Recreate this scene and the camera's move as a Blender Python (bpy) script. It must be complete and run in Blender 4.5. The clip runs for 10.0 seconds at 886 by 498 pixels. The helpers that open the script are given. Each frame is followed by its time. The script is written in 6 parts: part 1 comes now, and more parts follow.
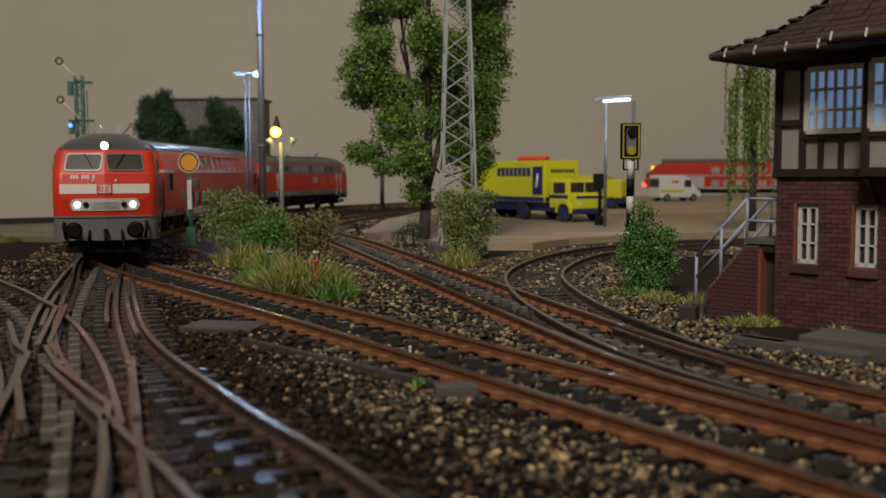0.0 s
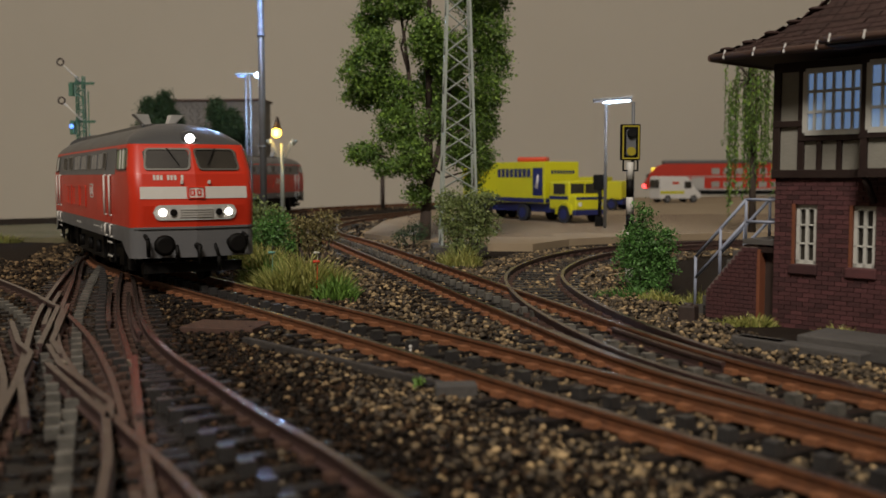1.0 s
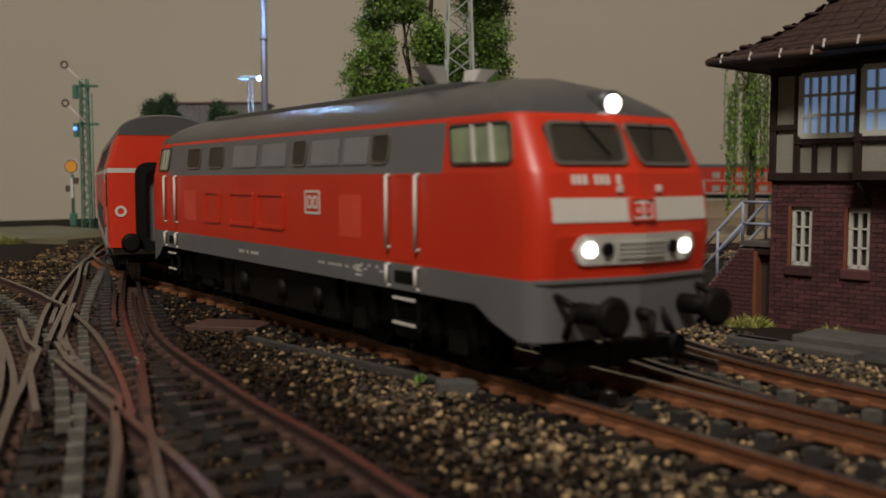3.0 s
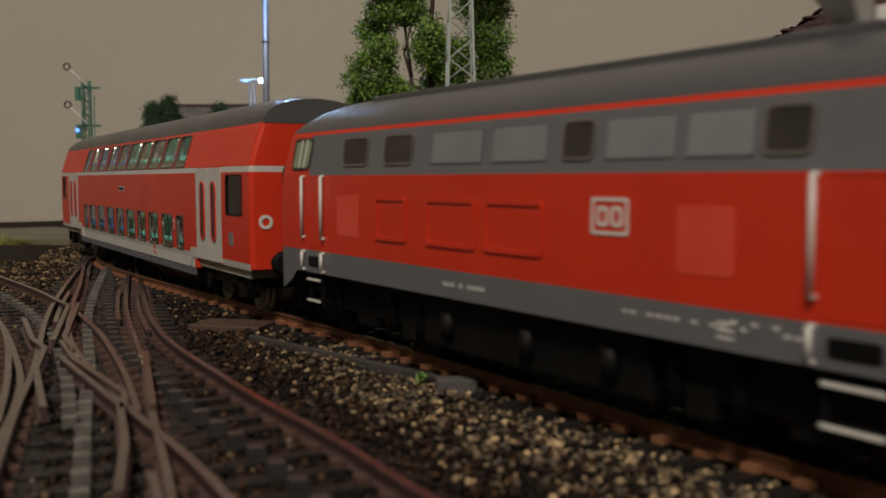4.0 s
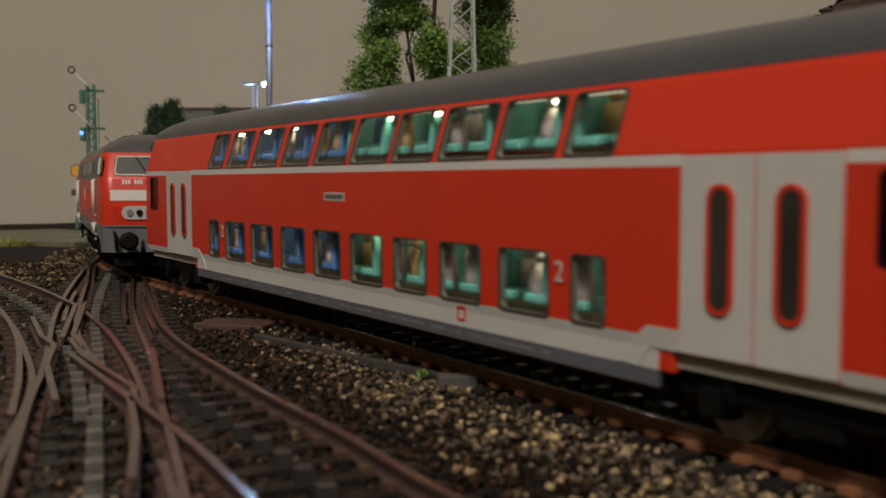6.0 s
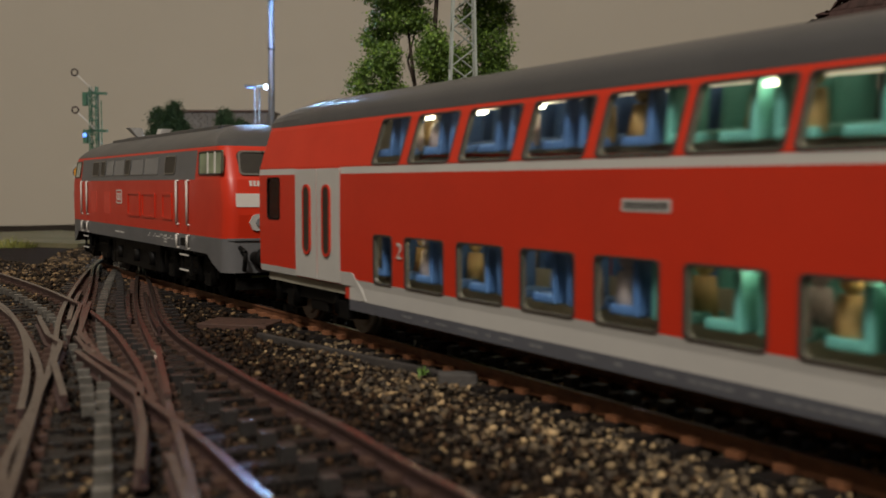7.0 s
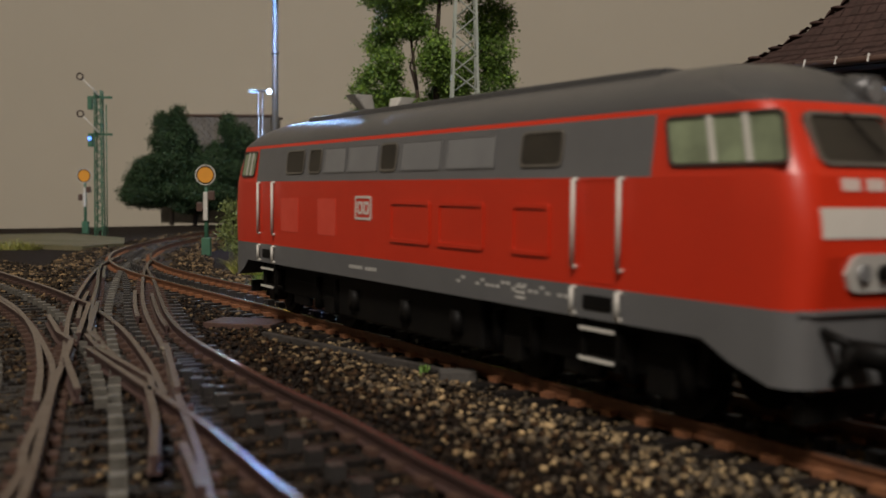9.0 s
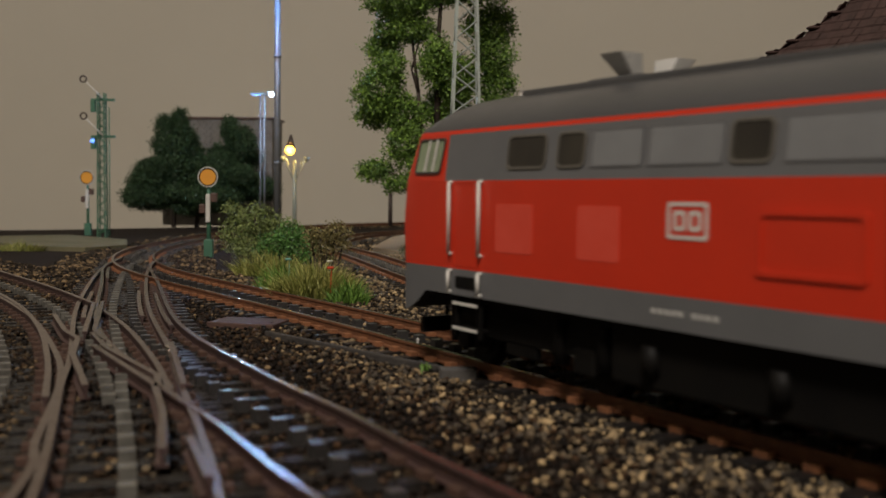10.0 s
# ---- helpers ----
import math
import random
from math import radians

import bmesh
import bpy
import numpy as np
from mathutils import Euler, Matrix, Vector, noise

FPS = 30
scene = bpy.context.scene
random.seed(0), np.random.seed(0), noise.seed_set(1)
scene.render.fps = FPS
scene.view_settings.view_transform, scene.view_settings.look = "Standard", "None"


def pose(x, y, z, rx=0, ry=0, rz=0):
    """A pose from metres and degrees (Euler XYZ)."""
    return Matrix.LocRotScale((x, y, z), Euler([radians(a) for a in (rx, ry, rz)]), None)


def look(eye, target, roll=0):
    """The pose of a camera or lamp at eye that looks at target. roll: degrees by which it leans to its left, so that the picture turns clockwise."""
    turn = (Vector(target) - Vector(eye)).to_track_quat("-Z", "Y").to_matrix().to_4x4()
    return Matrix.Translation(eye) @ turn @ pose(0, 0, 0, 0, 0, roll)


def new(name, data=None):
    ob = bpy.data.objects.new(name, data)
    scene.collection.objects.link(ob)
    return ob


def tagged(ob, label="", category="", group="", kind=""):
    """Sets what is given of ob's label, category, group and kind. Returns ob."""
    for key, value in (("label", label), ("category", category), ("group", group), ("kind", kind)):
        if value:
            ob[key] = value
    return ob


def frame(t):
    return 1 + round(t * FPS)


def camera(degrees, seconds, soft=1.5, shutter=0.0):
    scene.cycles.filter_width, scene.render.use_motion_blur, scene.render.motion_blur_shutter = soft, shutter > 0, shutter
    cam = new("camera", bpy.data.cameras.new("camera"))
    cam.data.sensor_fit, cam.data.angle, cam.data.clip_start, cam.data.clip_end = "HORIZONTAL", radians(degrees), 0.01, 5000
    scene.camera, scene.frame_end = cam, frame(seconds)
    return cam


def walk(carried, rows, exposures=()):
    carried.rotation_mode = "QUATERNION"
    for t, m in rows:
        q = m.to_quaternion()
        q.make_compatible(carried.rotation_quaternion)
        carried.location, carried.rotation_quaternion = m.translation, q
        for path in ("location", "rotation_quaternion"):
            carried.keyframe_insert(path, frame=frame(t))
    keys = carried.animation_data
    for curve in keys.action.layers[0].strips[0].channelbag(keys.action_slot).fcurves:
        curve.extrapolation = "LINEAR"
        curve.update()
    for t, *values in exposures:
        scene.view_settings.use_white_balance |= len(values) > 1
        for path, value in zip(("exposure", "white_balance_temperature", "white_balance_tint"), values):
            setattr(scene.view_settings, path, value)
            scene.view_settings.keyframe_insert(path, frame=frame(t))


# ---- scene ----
# A model railway in the scale 1:87. Lengths below are those of the prototype; U turns them into true metres.
U = 1 / 87
cam = camera(48.9, 10.0, soft=1.5, shutter=0.3)


def eye(x, y, z, down, turn, lean):
    return pose(x * U, y * U, z * U, 90 - down, 0, turn) @ pose(0, 0, 0, 0, 0, lean)


cam.data.dof.use_dof = True
cam.data.dof.focus_distance = 25 * U
cam.data.dof.aperture_fstop = 38

walk(cam, [
    (0.0, eye(0.000, 0.771, 2.743, 4.444, -0.142, -0.240)),
    (1.0, eye(0.000, 0.673, 2.732, 4.374, -0.123, -0.191)),
    (2.5, eye(0.000, 0.477, 2.710, 4.233, -0.085, -0.094)),
    (4.0, eye(0.000, 0.188, 2.678, 4.026, -0.029, 0.051)),
    (5.5, eye(0.000, -0.050, 2.651, 3.855, 0.018, 0.170)),
    (7.0, eye(0.000, -0.412, 2.610, 3.596, 0.088, 0.351)),
    (8.5, eye(0.000, -0.720, 2.576, 3.375, 0.147, 0.505)),
    (10.0, eye(0.000, -1.095, 2.534, 3.106, 0.220, 0.692)),
])

# ---- light: a closed room with a ceiling lamp, and a faint warm world fill ----
world = bpy.data.worlds.new("room_air")
world.use_nodes = True
world.node_tree.nodes["Background"].inputs[0].default_value = (1.0, 0.86, 0.68, 1)
world.node_tree.nodes["Background"].inputs[1].default_value = 0.02
scene.world = world


def area_lamp(name, x, y, z, target, size, watts, colour):
    data = bpy.data.lights.new(name, "AREA")
    data.size, data.energy, data.color = size, watts, colour
    ob = new(name, data)
    ob.matrix_world = look((x * U, y * U, z * U), [c * U for c in target])
    return ob


def point_lamp(name, x, y, z, watts, colour, radius=0.12):
    data = bpy.data.lights.new(name, "POINT")
    data.energy, data.color, data.shadow_soft_size = watts, colour, radius * U
    ob = new(name, data)
    ob.location = (x * U, y * U, z * U)
    return ob


area_lamp("ceiling_lamp_light", -20, -85, 115, (0, 30, 0), 0.4, 27, (1.0, 0.905, 0.815))


# ---- materials ----
def mat(name, base, rough=0.6, metal=0.0, second=None, scale=400.0, mix=0.5, bump=0.0, fine=0.0, island=0.0, emit=None, power=0.0, spec=0.5, sharp=0.25):
    """A surface with two scales of variation: patches of a second colour, and a fine grain."""
    m = bpy.data.materials.new(name)
    m.use_nodes = True
    nt = m.node_tree
    p = nt.nodes["Principled BSDF"]
    p.inputs["Base Color"].default_value = (*base, 1)
    p.inputs["Roughness"].default_value = rough
    p.inputs["Metallic"].default_value = metal
    p.inputs["Specular IOR Level"].default_value = spec
    if emit:
        p.inputs["Emission Color"].default_value = (*emit, 1)
        p.inputs["Emission Strength"].default_value = power
    co = nt.nodes.new("ShaderNodeTexCoord")
    if second:
        n = nt.nodes.new("ShaderNodeTexNoise")
        n.inputs["Scale"].default_value = scale
        n.inputs["Detail"].default_value = 6
        n.inputs["Roughness"].default_value = 0.65
        nt.links.new(co.outputs["Object"], n.inputs["Vector"])
        r = nt.nodes.new("ShaderNodeMapRange")
        r.inputs[1].default_value, r.inputs[2].default_value = 0.5 - sharp, 0.5 + sharp
        r.inputs[3].default_value, r.inputs[4].default_value = 0, 2 * mix
        nt.links.new(n.outputs["Fac"], r.inputs[0])
        fac = r.outputs[0]
        if island:
            g = nt.nodes.new("ShaderNodeNewGeometry")
            a = nt.nodes.new("ShaderNodeMath")
            a.operation = "MULTIPLY_ADD"
            a.use_clamp = True
            pw = nt.nodes.new("ShaderNodeMath")
            pw.operation = "POWER"
            pw.inputs[1].default_value = 3.5
            nt.links.new(g.outputs["Random Per Island"], pw.inputs[0])
            nt.links.new(pw.outputs[0], a.inputs[0])
            a.inputs[1].default_value = island
            nt.links.new(fac, a.inputs[2])
            fac = a.outputs[0]
        x = nt.nodes.new("ShaderNodeMix")
        x.data_type = "RGBA"
        x.inputs["A"].default_value = (*base, 1)
        x.inputs["B"].default_value = (*second, 1)
        nt.links.new(fac, x.inputs["Factor"])
        nt.links.new(x.outputs["Result"], p.inputs["Base Color"])
        rr = nt.nodes.new("ShaderNodeMapRange")
        rr.inputs[3].default_value, rr.inputs[4].default_value = max(0.05, rough - 0.08), min(1, rough + 0.08)
        nt.links.new(n.outputs["Fac"], rr.inputs[0])
        nt.links.new(rr.outputs[0], p.inputs["Roughness"])
    if bump:
        n2 = nt.nodes.new("ShaderNodeTexNoise")
        n2.inputs["Scale"].default_value = fine or scale * 5
        n2.inputs["Detail"].default_value = 4
        nt.links.new(co.outputs["Object"], n2.inputs["Vector"])
        b = nt.nodes.new("ShaderNodeBump")
        b.inputs["Strength"].default_value = bump
        b.inputs["Distance"].default_value = 0.0004
        nt.links.new(n2.outputs["Fac"], b.inputs["Height"])
        nt.links.new(b.outputs["Normal"], p.inputs["Normal"])
    return m


WALL = mat("beige_wall_paint", (0.58, 0.54, 0.46), 0.85, second=(0.55, 0.51, 0.43), scale=3, bump=0.1, fine=300)
CEIL = mat("ceiling_paint", (0.7, 0.68, 0.62), 0.9)
SOIL = mat("dark_soil", (0.014, 0.011, 0.009), 0.95, second=(0.028, 0.02, 0.014), scale=300, bump=0.8, fine=2500, spec=0.1)
BLACKST = mat("black_ballast", (0.006, 0.0048, 0.004), 0.55, second=(0.13, 0.07, 0.032), scale=900, mix=0.015, island=0.45, bump=0.5, fine=5000, spec=0.12)
PALES = mat("pale_ballast_stone", (0.03, 0.024, 0.018), 0.7, second=(0.48, 0.34, 0.17), scale=900, mix=0.05, island=0.95, bump=0.5, fine=5000)
STONE = mat("ballast_stone", (0.008, 0.0065, 0.0055), 0.7, second=(0.31, 0.21, 0.11), scale=900, mix=0.03, island=0.85, bump=0.5, fine=5000, spec=0.15)
RUST = mat("rusty_rail_side", (0.19, 0.072, 0.027), 0.65, second=(0.09, 0.037, 0.018), scale=500, bump=0.4, fine=3000)
RUSTD = mat("dark_purple_brown_rail", (0.068, 0.036, 0.031), 0.5, second=(0.038, 0.022, 0.02), scale=500, bump=0.4, fine=3000)
HEADM = mat("worn_rail_head", (0.24, 0.19, 0.17), 0.24, metal=0.8, second=(0.13, 0.08, 0.06), scale=350)
SLEEPER = mat("dark_sleeper", (0.009, 0.008, 0.0078), 0.42, second=(0.018, 0.015, 0.013), scale=600, bump=0.5, fine=3000, spec=0.3)
CLIP = mat("rusty_rail_chair", (0.30, 0.12, 0.045), 0.75, second=(0.15, 0.06, 0.03), scale=900, bump=0.3)
STUDD = mat("blackened_contact_stud", (0.05, 0.048, 0.046), 0.4, second=(0.02, 0.018, 0.017), scale=250)
STUD = mat("grey_contact_stud", (0.24, 0.23, 0.20), 0.4, metal=0.3, second=(0.05, 0.045, 0.038), scale=250)
CLIPD = mat("dark_rail_chair", (0.085, 0.04, 0.025), 0.7, second=(0.04, 0.022, 0.016), scale=700, bump=0.3)
RED = mat("traffic_red_paint", (0.56, 0.032, 0.010), 0.38, second=(0.49, 0.027, 0.009), scale=60, bump=0.05, fine=900)
DGREY = mat("dark_grey_paint", (0.125, 0.126, 0.128), 0.42, second=(0.105, 0.106, 0.107), scale=90)
ROOFG = mat("grey_roof_paint", (0.070, 0.070, 0.071), 0.33, second=(0.056, 0.056, 0.057), scale=60, bump=0.1, fine=1500)
LGREY = mat("light_grey_paint", (0.50, 0.49, 0.45), 0.45, second=(0.44, 0.43, 0.40), scale=80)
BLACK = mat("matt_black_plastic", (0.004, 0.004, 0.004), 0.55, second=(0.008, 0.007, 0.006), scale=200, spec=0.12)


# ---- helpers of the build ----
def box(bm, x0, x1, y0, y1, z0, z1, m=None, bevel=0.0):
    """A box between the given limits, turned by m."""
    vs = [bm.verts.new((x, y, z)) for x in (x0, x1) for y in (y0, y1) for z in (z0, z1)]
    fs = [bm.faces.new([vs[i] for i in q]) for q in ((0, 1, 3, 2), (4, 6, 7, 5), (0, 4, 5, 1), (2, 3, 7, 6), (0, 2, 6, 4), (1, 5, 7, 3))]
    if bevel:
        es = {e for f in fs for e in f.edges}
        out = bmesh.ops.bevel(bm, geom=list(es), offset=bevel, segments=2, affect="EDGES", profile=0.5)
        vs = list({v for f in out["faces"] for v in f.verts} | {v for v in vs if v.is_valid})
    if m is not None:
        bmesh.ops.transform(bm, matrix=m, verts=vs)
    return vs


def rod(bm, a, b, r0, r1=None, seg=8, caps=True):
    """A round bar from a to b, tapered from r0 to r1."""
    a, b = Vector(a), Vector(b)
    r1 = r0 if r1 is None else r1
    q = (b - a).to_track_quat("Z", "Y").to_matrix()
    rings = []
    for p, r in ((a, r0), (b, r1)):
        rings.append([bm.verts.new(p + q @ Vector((r * math.cos(2 * math.pi * i / seg), r * math.sin(2 * math.pi * i / seg), 0))) for i in range(seg)])
    for i in range(seg):
        f = bm.faces.new((rings[0][i], rings[0][(i + 1) % seg], rings[1][(i + 1) % seg], rings[1][i]))
        f.smooth = seg > 5
    if caps:
        bm.faces.new(rings[0][::-1])
        bm.faces.new(rings[1])


def ball(bm, c, r, seg=12, rings=8, sx=1, sy=1, sz=1):
    out = bmesh.ops.create_uvsphere(bm, u_segments=seg, v_segments=rings, radius=r)
    bmesh.ops.transform(bm, matrix=Matrix.Translation(c) @ Matrix.Diagonal((sx, sy, sz, 1)), verts=out["verts"])
    for v in out["verts"]:
        for f in v.link_faces:
            f.smooth = True


def to_mesh(name, bm, *materials):
    bm.transform(Matrix.Scale(U, 4))
    bmesh.ops.recalc_face_normals(bm, faces=bm.faces)
    me = bpy.data.meshes.new(name)
    bm.to_mesh(me)
    bm.free()
    for m in materials:
        me.materials.append(m)
    return me


def part(name, bm, material, parent, label=""):
    """Links a bmesh as one mesh under a thing or a part."""
    ms = material if isinstance(material, (list, tuple)) else [material]
    ob = new(name, to_mesh(name, bm, *ms))
    ob.parent = parent
    return tagged(ob, label)


def at(x, y, z=0.0, turn=0.0):
    return pose(x * U, y * U, z * U, 0, 0, turn)


def thing(name, x, y, z, turn, label, category, group="", kind="", bm=None, material=None):
    """A top-level thing: an Empty at its base, or one mesh."""
    data = None
    if bm:
        ms = material if isinstance(material, (list, tuple)) else [material]
        data = to_mesh(name, bm, *ms)
    ob = new(name, data)
    ob.matrix_basis = at(x, y, z, turn)
    return tagged(ob, label, category, group, kind)


# ---- the lines of the tracks ----
GROUND = -0.24


def main_line():
    """The curving line that the train takes: points every 0.5 m, as (s, x, y, heading)."""
    knots = np.arange(-84, 45, 8.0)
    bend = [0.0066, 0.0133, 0.0195, 0.0233, 0.0213, 0.0132, 0.0042, 0.0109, 0.0273, 0.0329, 0.0011, -0.0066, 0.0029, 0.0032, 0.0019, -0.0023, -0.0038]
    s = np.arange(-100, 50.1, 0.5)
    k = np.interp(s, knots, bend)
    head = np.concatenate([[0], np.cumsum((k[1:] + k[:-1]) / 4)])
    i0 = int(np.argmin(abs(s)))
    head += -0.9734 - head[i0]
    x = np.concatenate([[0], np.cumsum((np.cos(head[1:]) + np.cos(head[:-1])) / 4)])
    y = np.concatenate([[0], np.cumsum((np.sin(head[1:]) + np.sin(head[:-1])) / 4)])
    return s, x - x[i0] - 3.920, y - y[i0] + 22.164, head


MAIN = main_line()


def on_main(s):
    return float(np.interp(s, MAIN[0], MAIN[1])), float(np.interp(s, MAIN[0], MAIN[2]))


def smooth_line(pts, step=0.4):
    """Points at even steps on a smooth line through the given ones."""
    p = [Vector(q) for q in pts]
    p = [2 * p[0] - p[1]] + p + [2 * p[-1] - p[-2]]
    dense = []
    for i in range(1, len(p) - 2):
        for k in range(24):
            t = k / 24
            a, b, c, d = p[i - 1:i + 3]
            dense.append(0.5 * (2 * b + (c - a) * t + (2 * a - 5 * b + 4 * c - d) * t * t + (3 * b - a - 3 * c + d) * t ** 3))
    dense.append(p[-2])
    arr = np.array([(v.x, v.y) for v in dense])
    ln = np.concatenate([[0], np.cumsum(np.hypot(*np.diff(arr, axis=0).T))])
    s = np.arange(0, ln[-1], step)
    return np.c_[np.interp(s, ln, arr[:, 0]), np.interp(s, ln, arr[:, 1])]


# ---- the ground, the tracks and the room ----
def room():
    bm = bmesh.new()
    edge = [(-60, -40), (60, -40), (75, 60), (72, 134), (40, 132), (12, 118), (-7, 95), (-18, 83), (-29, 71), (-45, 58), (-60, 50)]
    top = [bm.verts.new((x, y, GROUND - 0.06)) for x, y in edge]
    low = [bm.verts.new((x, y, -2.5)) for x, y in edge]
    bm.faces.new(top)
    bm.faces.new(low[::-1])
    for k in range(len(edge)):
        m = (k + 1) % len(edge)
        bm.faces.new((top[k], low[k], low[m], top[m]))
    thing("ground", 0, 0, 0, 0, "dark earth base board of the model railway layout", "ground", kind="structure", bm=bm, material=SOIL)
    for name, lim in (("wall_north", (-170, 170, 140, 152, -70, 150)), ("wall_south", (-170, 170, -172, -160, -70, 150)), ("wall_west", (-182, -170, -172, 152, -70, 150)), ("wall_east", (170, 182, -172, 152, -70, 150))):
        bm = bmesh.new()
        box(bm, *lim)
        thing(name, 0, 0, 0, 0, "plain beige painted room wall behind the layout", "wall", kind="structure", bm=bm, material=WALL)
    bm = bmesh.new()
    box(bm, -182, 182, -172, 152, 150, 156)
    thing("ceiling", 0, 0, 0, 0, "plain pale room ceiling", "ceiling", kind="structure", bm=bm, material=CEIL)
    bm = bmesh.new()
    box(bm, -182, 182, -172, 152, -76, -70)
    thing("floor", 0, 0, 0, 0, "plain room floor below the layout", "floor", kind="structure", bm=bm, material=WALL)


def table():
    tb = thing("layout_table", 0, 0, 0, 0, "plain wooden trestle table under the railway layout", "table", kind="structure")
    for x, y in ((-50, -30), (50, -30), (62, 118), (-40, 52), (10, 40)):
        bm = bmesh.new()
        box(bm, x - 2.5, x + 2.5, y - 2.5, y + 2.5, -70, -6)
        part("leg", bm, BOARD, tb)
    for lim in ((-55, 60, -33, -30, -9, -2.5), (-48, 60, 38, 42, -9, -2.5), (58, 62, -30, 118, -9, -2.5), (-52, -48, -30, 50, -9, -2.5)):
        bm = bmesh.new()
        box(bm, *lim)
        part("apron", bm, BOARD, tb)


BOARD = mat("plain_pine_board", (0.30, 0.20, 0.11), 0.7, second=(0.22, 0.14, 0.075), scale=12)


PROFILE = [(-0.07, -0.2), (0.07, -0.2), (0.07, -0.175), (0.02, -0.155), (0.02, -0.06), (0.045, -0.045), (0.045, 0.0), (-0.045, 0.0), (-0.045, -0.045), (-0.02, -0.06), (-0.02, -0.155), (-0.07, -0.175)]


def rail_mesh(line, off):
    bm = bmesh.new()
    d = np.gradient(line, axis=0)
    d /= np.linalg.norm(d, axis=1)[:, None]
    nrm = np.c_[-d[:, 1], d[:, 0]]
    rings = []
    for (x, y), (nx, ny) in zip(line, nrm):
        rings.append([bm.verts.new((x + nx * (off + a), y + ny * (off + a), b)) for a, b in PROFILE])
    k = len(PROFILE)
    for r0, r1 in zip(rings, rings[1:]):
        for i in range(k):
            f = bm.faces.new((r0[i], r0[(i + 1) % k], r1[(i + 1) % k], r1[i]))
            f.material_index = 1 if i == 6 else 0
    bm.faces.new(rings[0][::-1])
    bm.faces.new(rings[-1])
    return bm


SLEEPER_BM = bmesh.new()
box(SLEEPER_BM, -0.11, 0.11, -1.25, 1.25, -0.32, -0.195, bevel=0.015)
SLEEPER_ME = to_mesh("sleeper", SLEEPER_BM, SLEEPER)


def track(name, line, label, studs=True, pitch=0.62, skip=0.0, side=None, lift=0.0):
    tr = thing(name, 0, 0, lift, 0, label, "track", "railway tracks", "structure")
    for off in (0.76, -0.76):
        part("rail", rail_mesh(line, off), [side or RUST, HEADM], tr)
    ln = np.concatenate([[0], np.cumsum(np.hypot(*np.diff(line, axis=0).T))])
    clips, stud = bmesh.new(), bmesh.new()
    for s in np.arange(0.2 + skip, ln[-1] - 0.2, pitch):
        x, y = np.interp(s, ln, line[:, 0]), np.interp(s, ln, line[:, 1])
        x2, y2 = np.interp(s + 0.1, ln, line[:, 0]), np.interp(s + 0.1, ln, line[:, 1])
        a = math.atan2(y2 - y, x2 - x)
        ob = new("sleeper", SLEEPER_ME)
        ob.parent = tr
        ob.matrix_basis = at(x, y, random.uniform(-0.012, 0.0), math.degrees(a) + random.uniform(-1, 1))
        if math.hypot(x, y) < 45:
            m = Matrix.Translation((x, y, 0)) @ Matrix.Rotation(a, 4, "Z")
            for off in (0.76, -0.76):
                for q in (0.115, -0.115):
                    box(clips, -0.095, 0.095, off + q - 0.065, off + q + 0.065, -0.2, -0.125, m)
            if studs:
                box(stud, -0.085, 0.085, -0.085, 0.085, -0.24, -0.055, m)
    part("rail_chair", clips, CLIP if side is RUST else CLIPD, tr, "rusty rail chairs")["kind"] = "stuff"
    if studs:
        part("contact_stud", stud, STUDD if name in ("track_slip_right", "track_main") else STUD, tr, "small centre contact studs")["kind"] = "stuff"
    else:
        stud.free()
    return tr


LINES = {
    "track_main": np.c_[MAIN[1], MAIN[2]],
    "track_second": smooth_line([(14, 92), (4, 82), (-3, 70), (-6.2, 58), (-5.7, 48), (-3.5, 40.5), (0.05, 27.4), (1.95, 20.4), (3.45, 15.1), (5.15, 11.8), (8.5, 7), (13, 2)]),
    "track_branch": smooth_line([(22, 41), (14, 40.5), (8.2, 38.2), (4.9, 34.5), (2.75, 28.5), (2.5, 22.5), (3.4, 16.4), (4.9, 12.4)]),
    "track_slip_right": smooth_line([(-12.1, 37.5), (-11.2, 33), (-8.9, 26.2), (-6.0, 17.8), (-3.45, 12.7), (-1.8, 9.9), (-0.65, 7.8), (1.4, 4.6), (4, 1.5)]),
    "track_slip_left": smooth_line([(-12.1, 37.5), (-10.8, 31.5), (-7.7, 21.3), (-5.2, 14.4), (-4.4, 12), (-3.0, 8), (-2.1, 5), (-1.5, 3)]),
    "track_crossing": smooth_line([(-30, 46), (-20, 36), (-13.6, 27.8), (-9.7, 22.3), (-7.2, 17.9), (-5.4, 14.0), (-4.2, 11.0)]),
    "track_outer": smooth_line([(-26.3, 36.6), (-18.3, 30.6), (-13.2, 24.4), (-9.65, 19.2), (-7.05, 14.3), (-5.9, 11.6), (-4.95, 8.6), (-4.5, 7.3), (-3.7, 3)]),
}


def tracks():
    for i, (name, line) in enumerate(LINES.items()):
        track(name, line, "rust-brown model rails on dark sleepers in stone ballast", studs=name != "track_branch", skip=0.2 * (i % 3), side=RUST if name in ("track_main", "track_second") else RUSTD, lift=-0.007 * i)


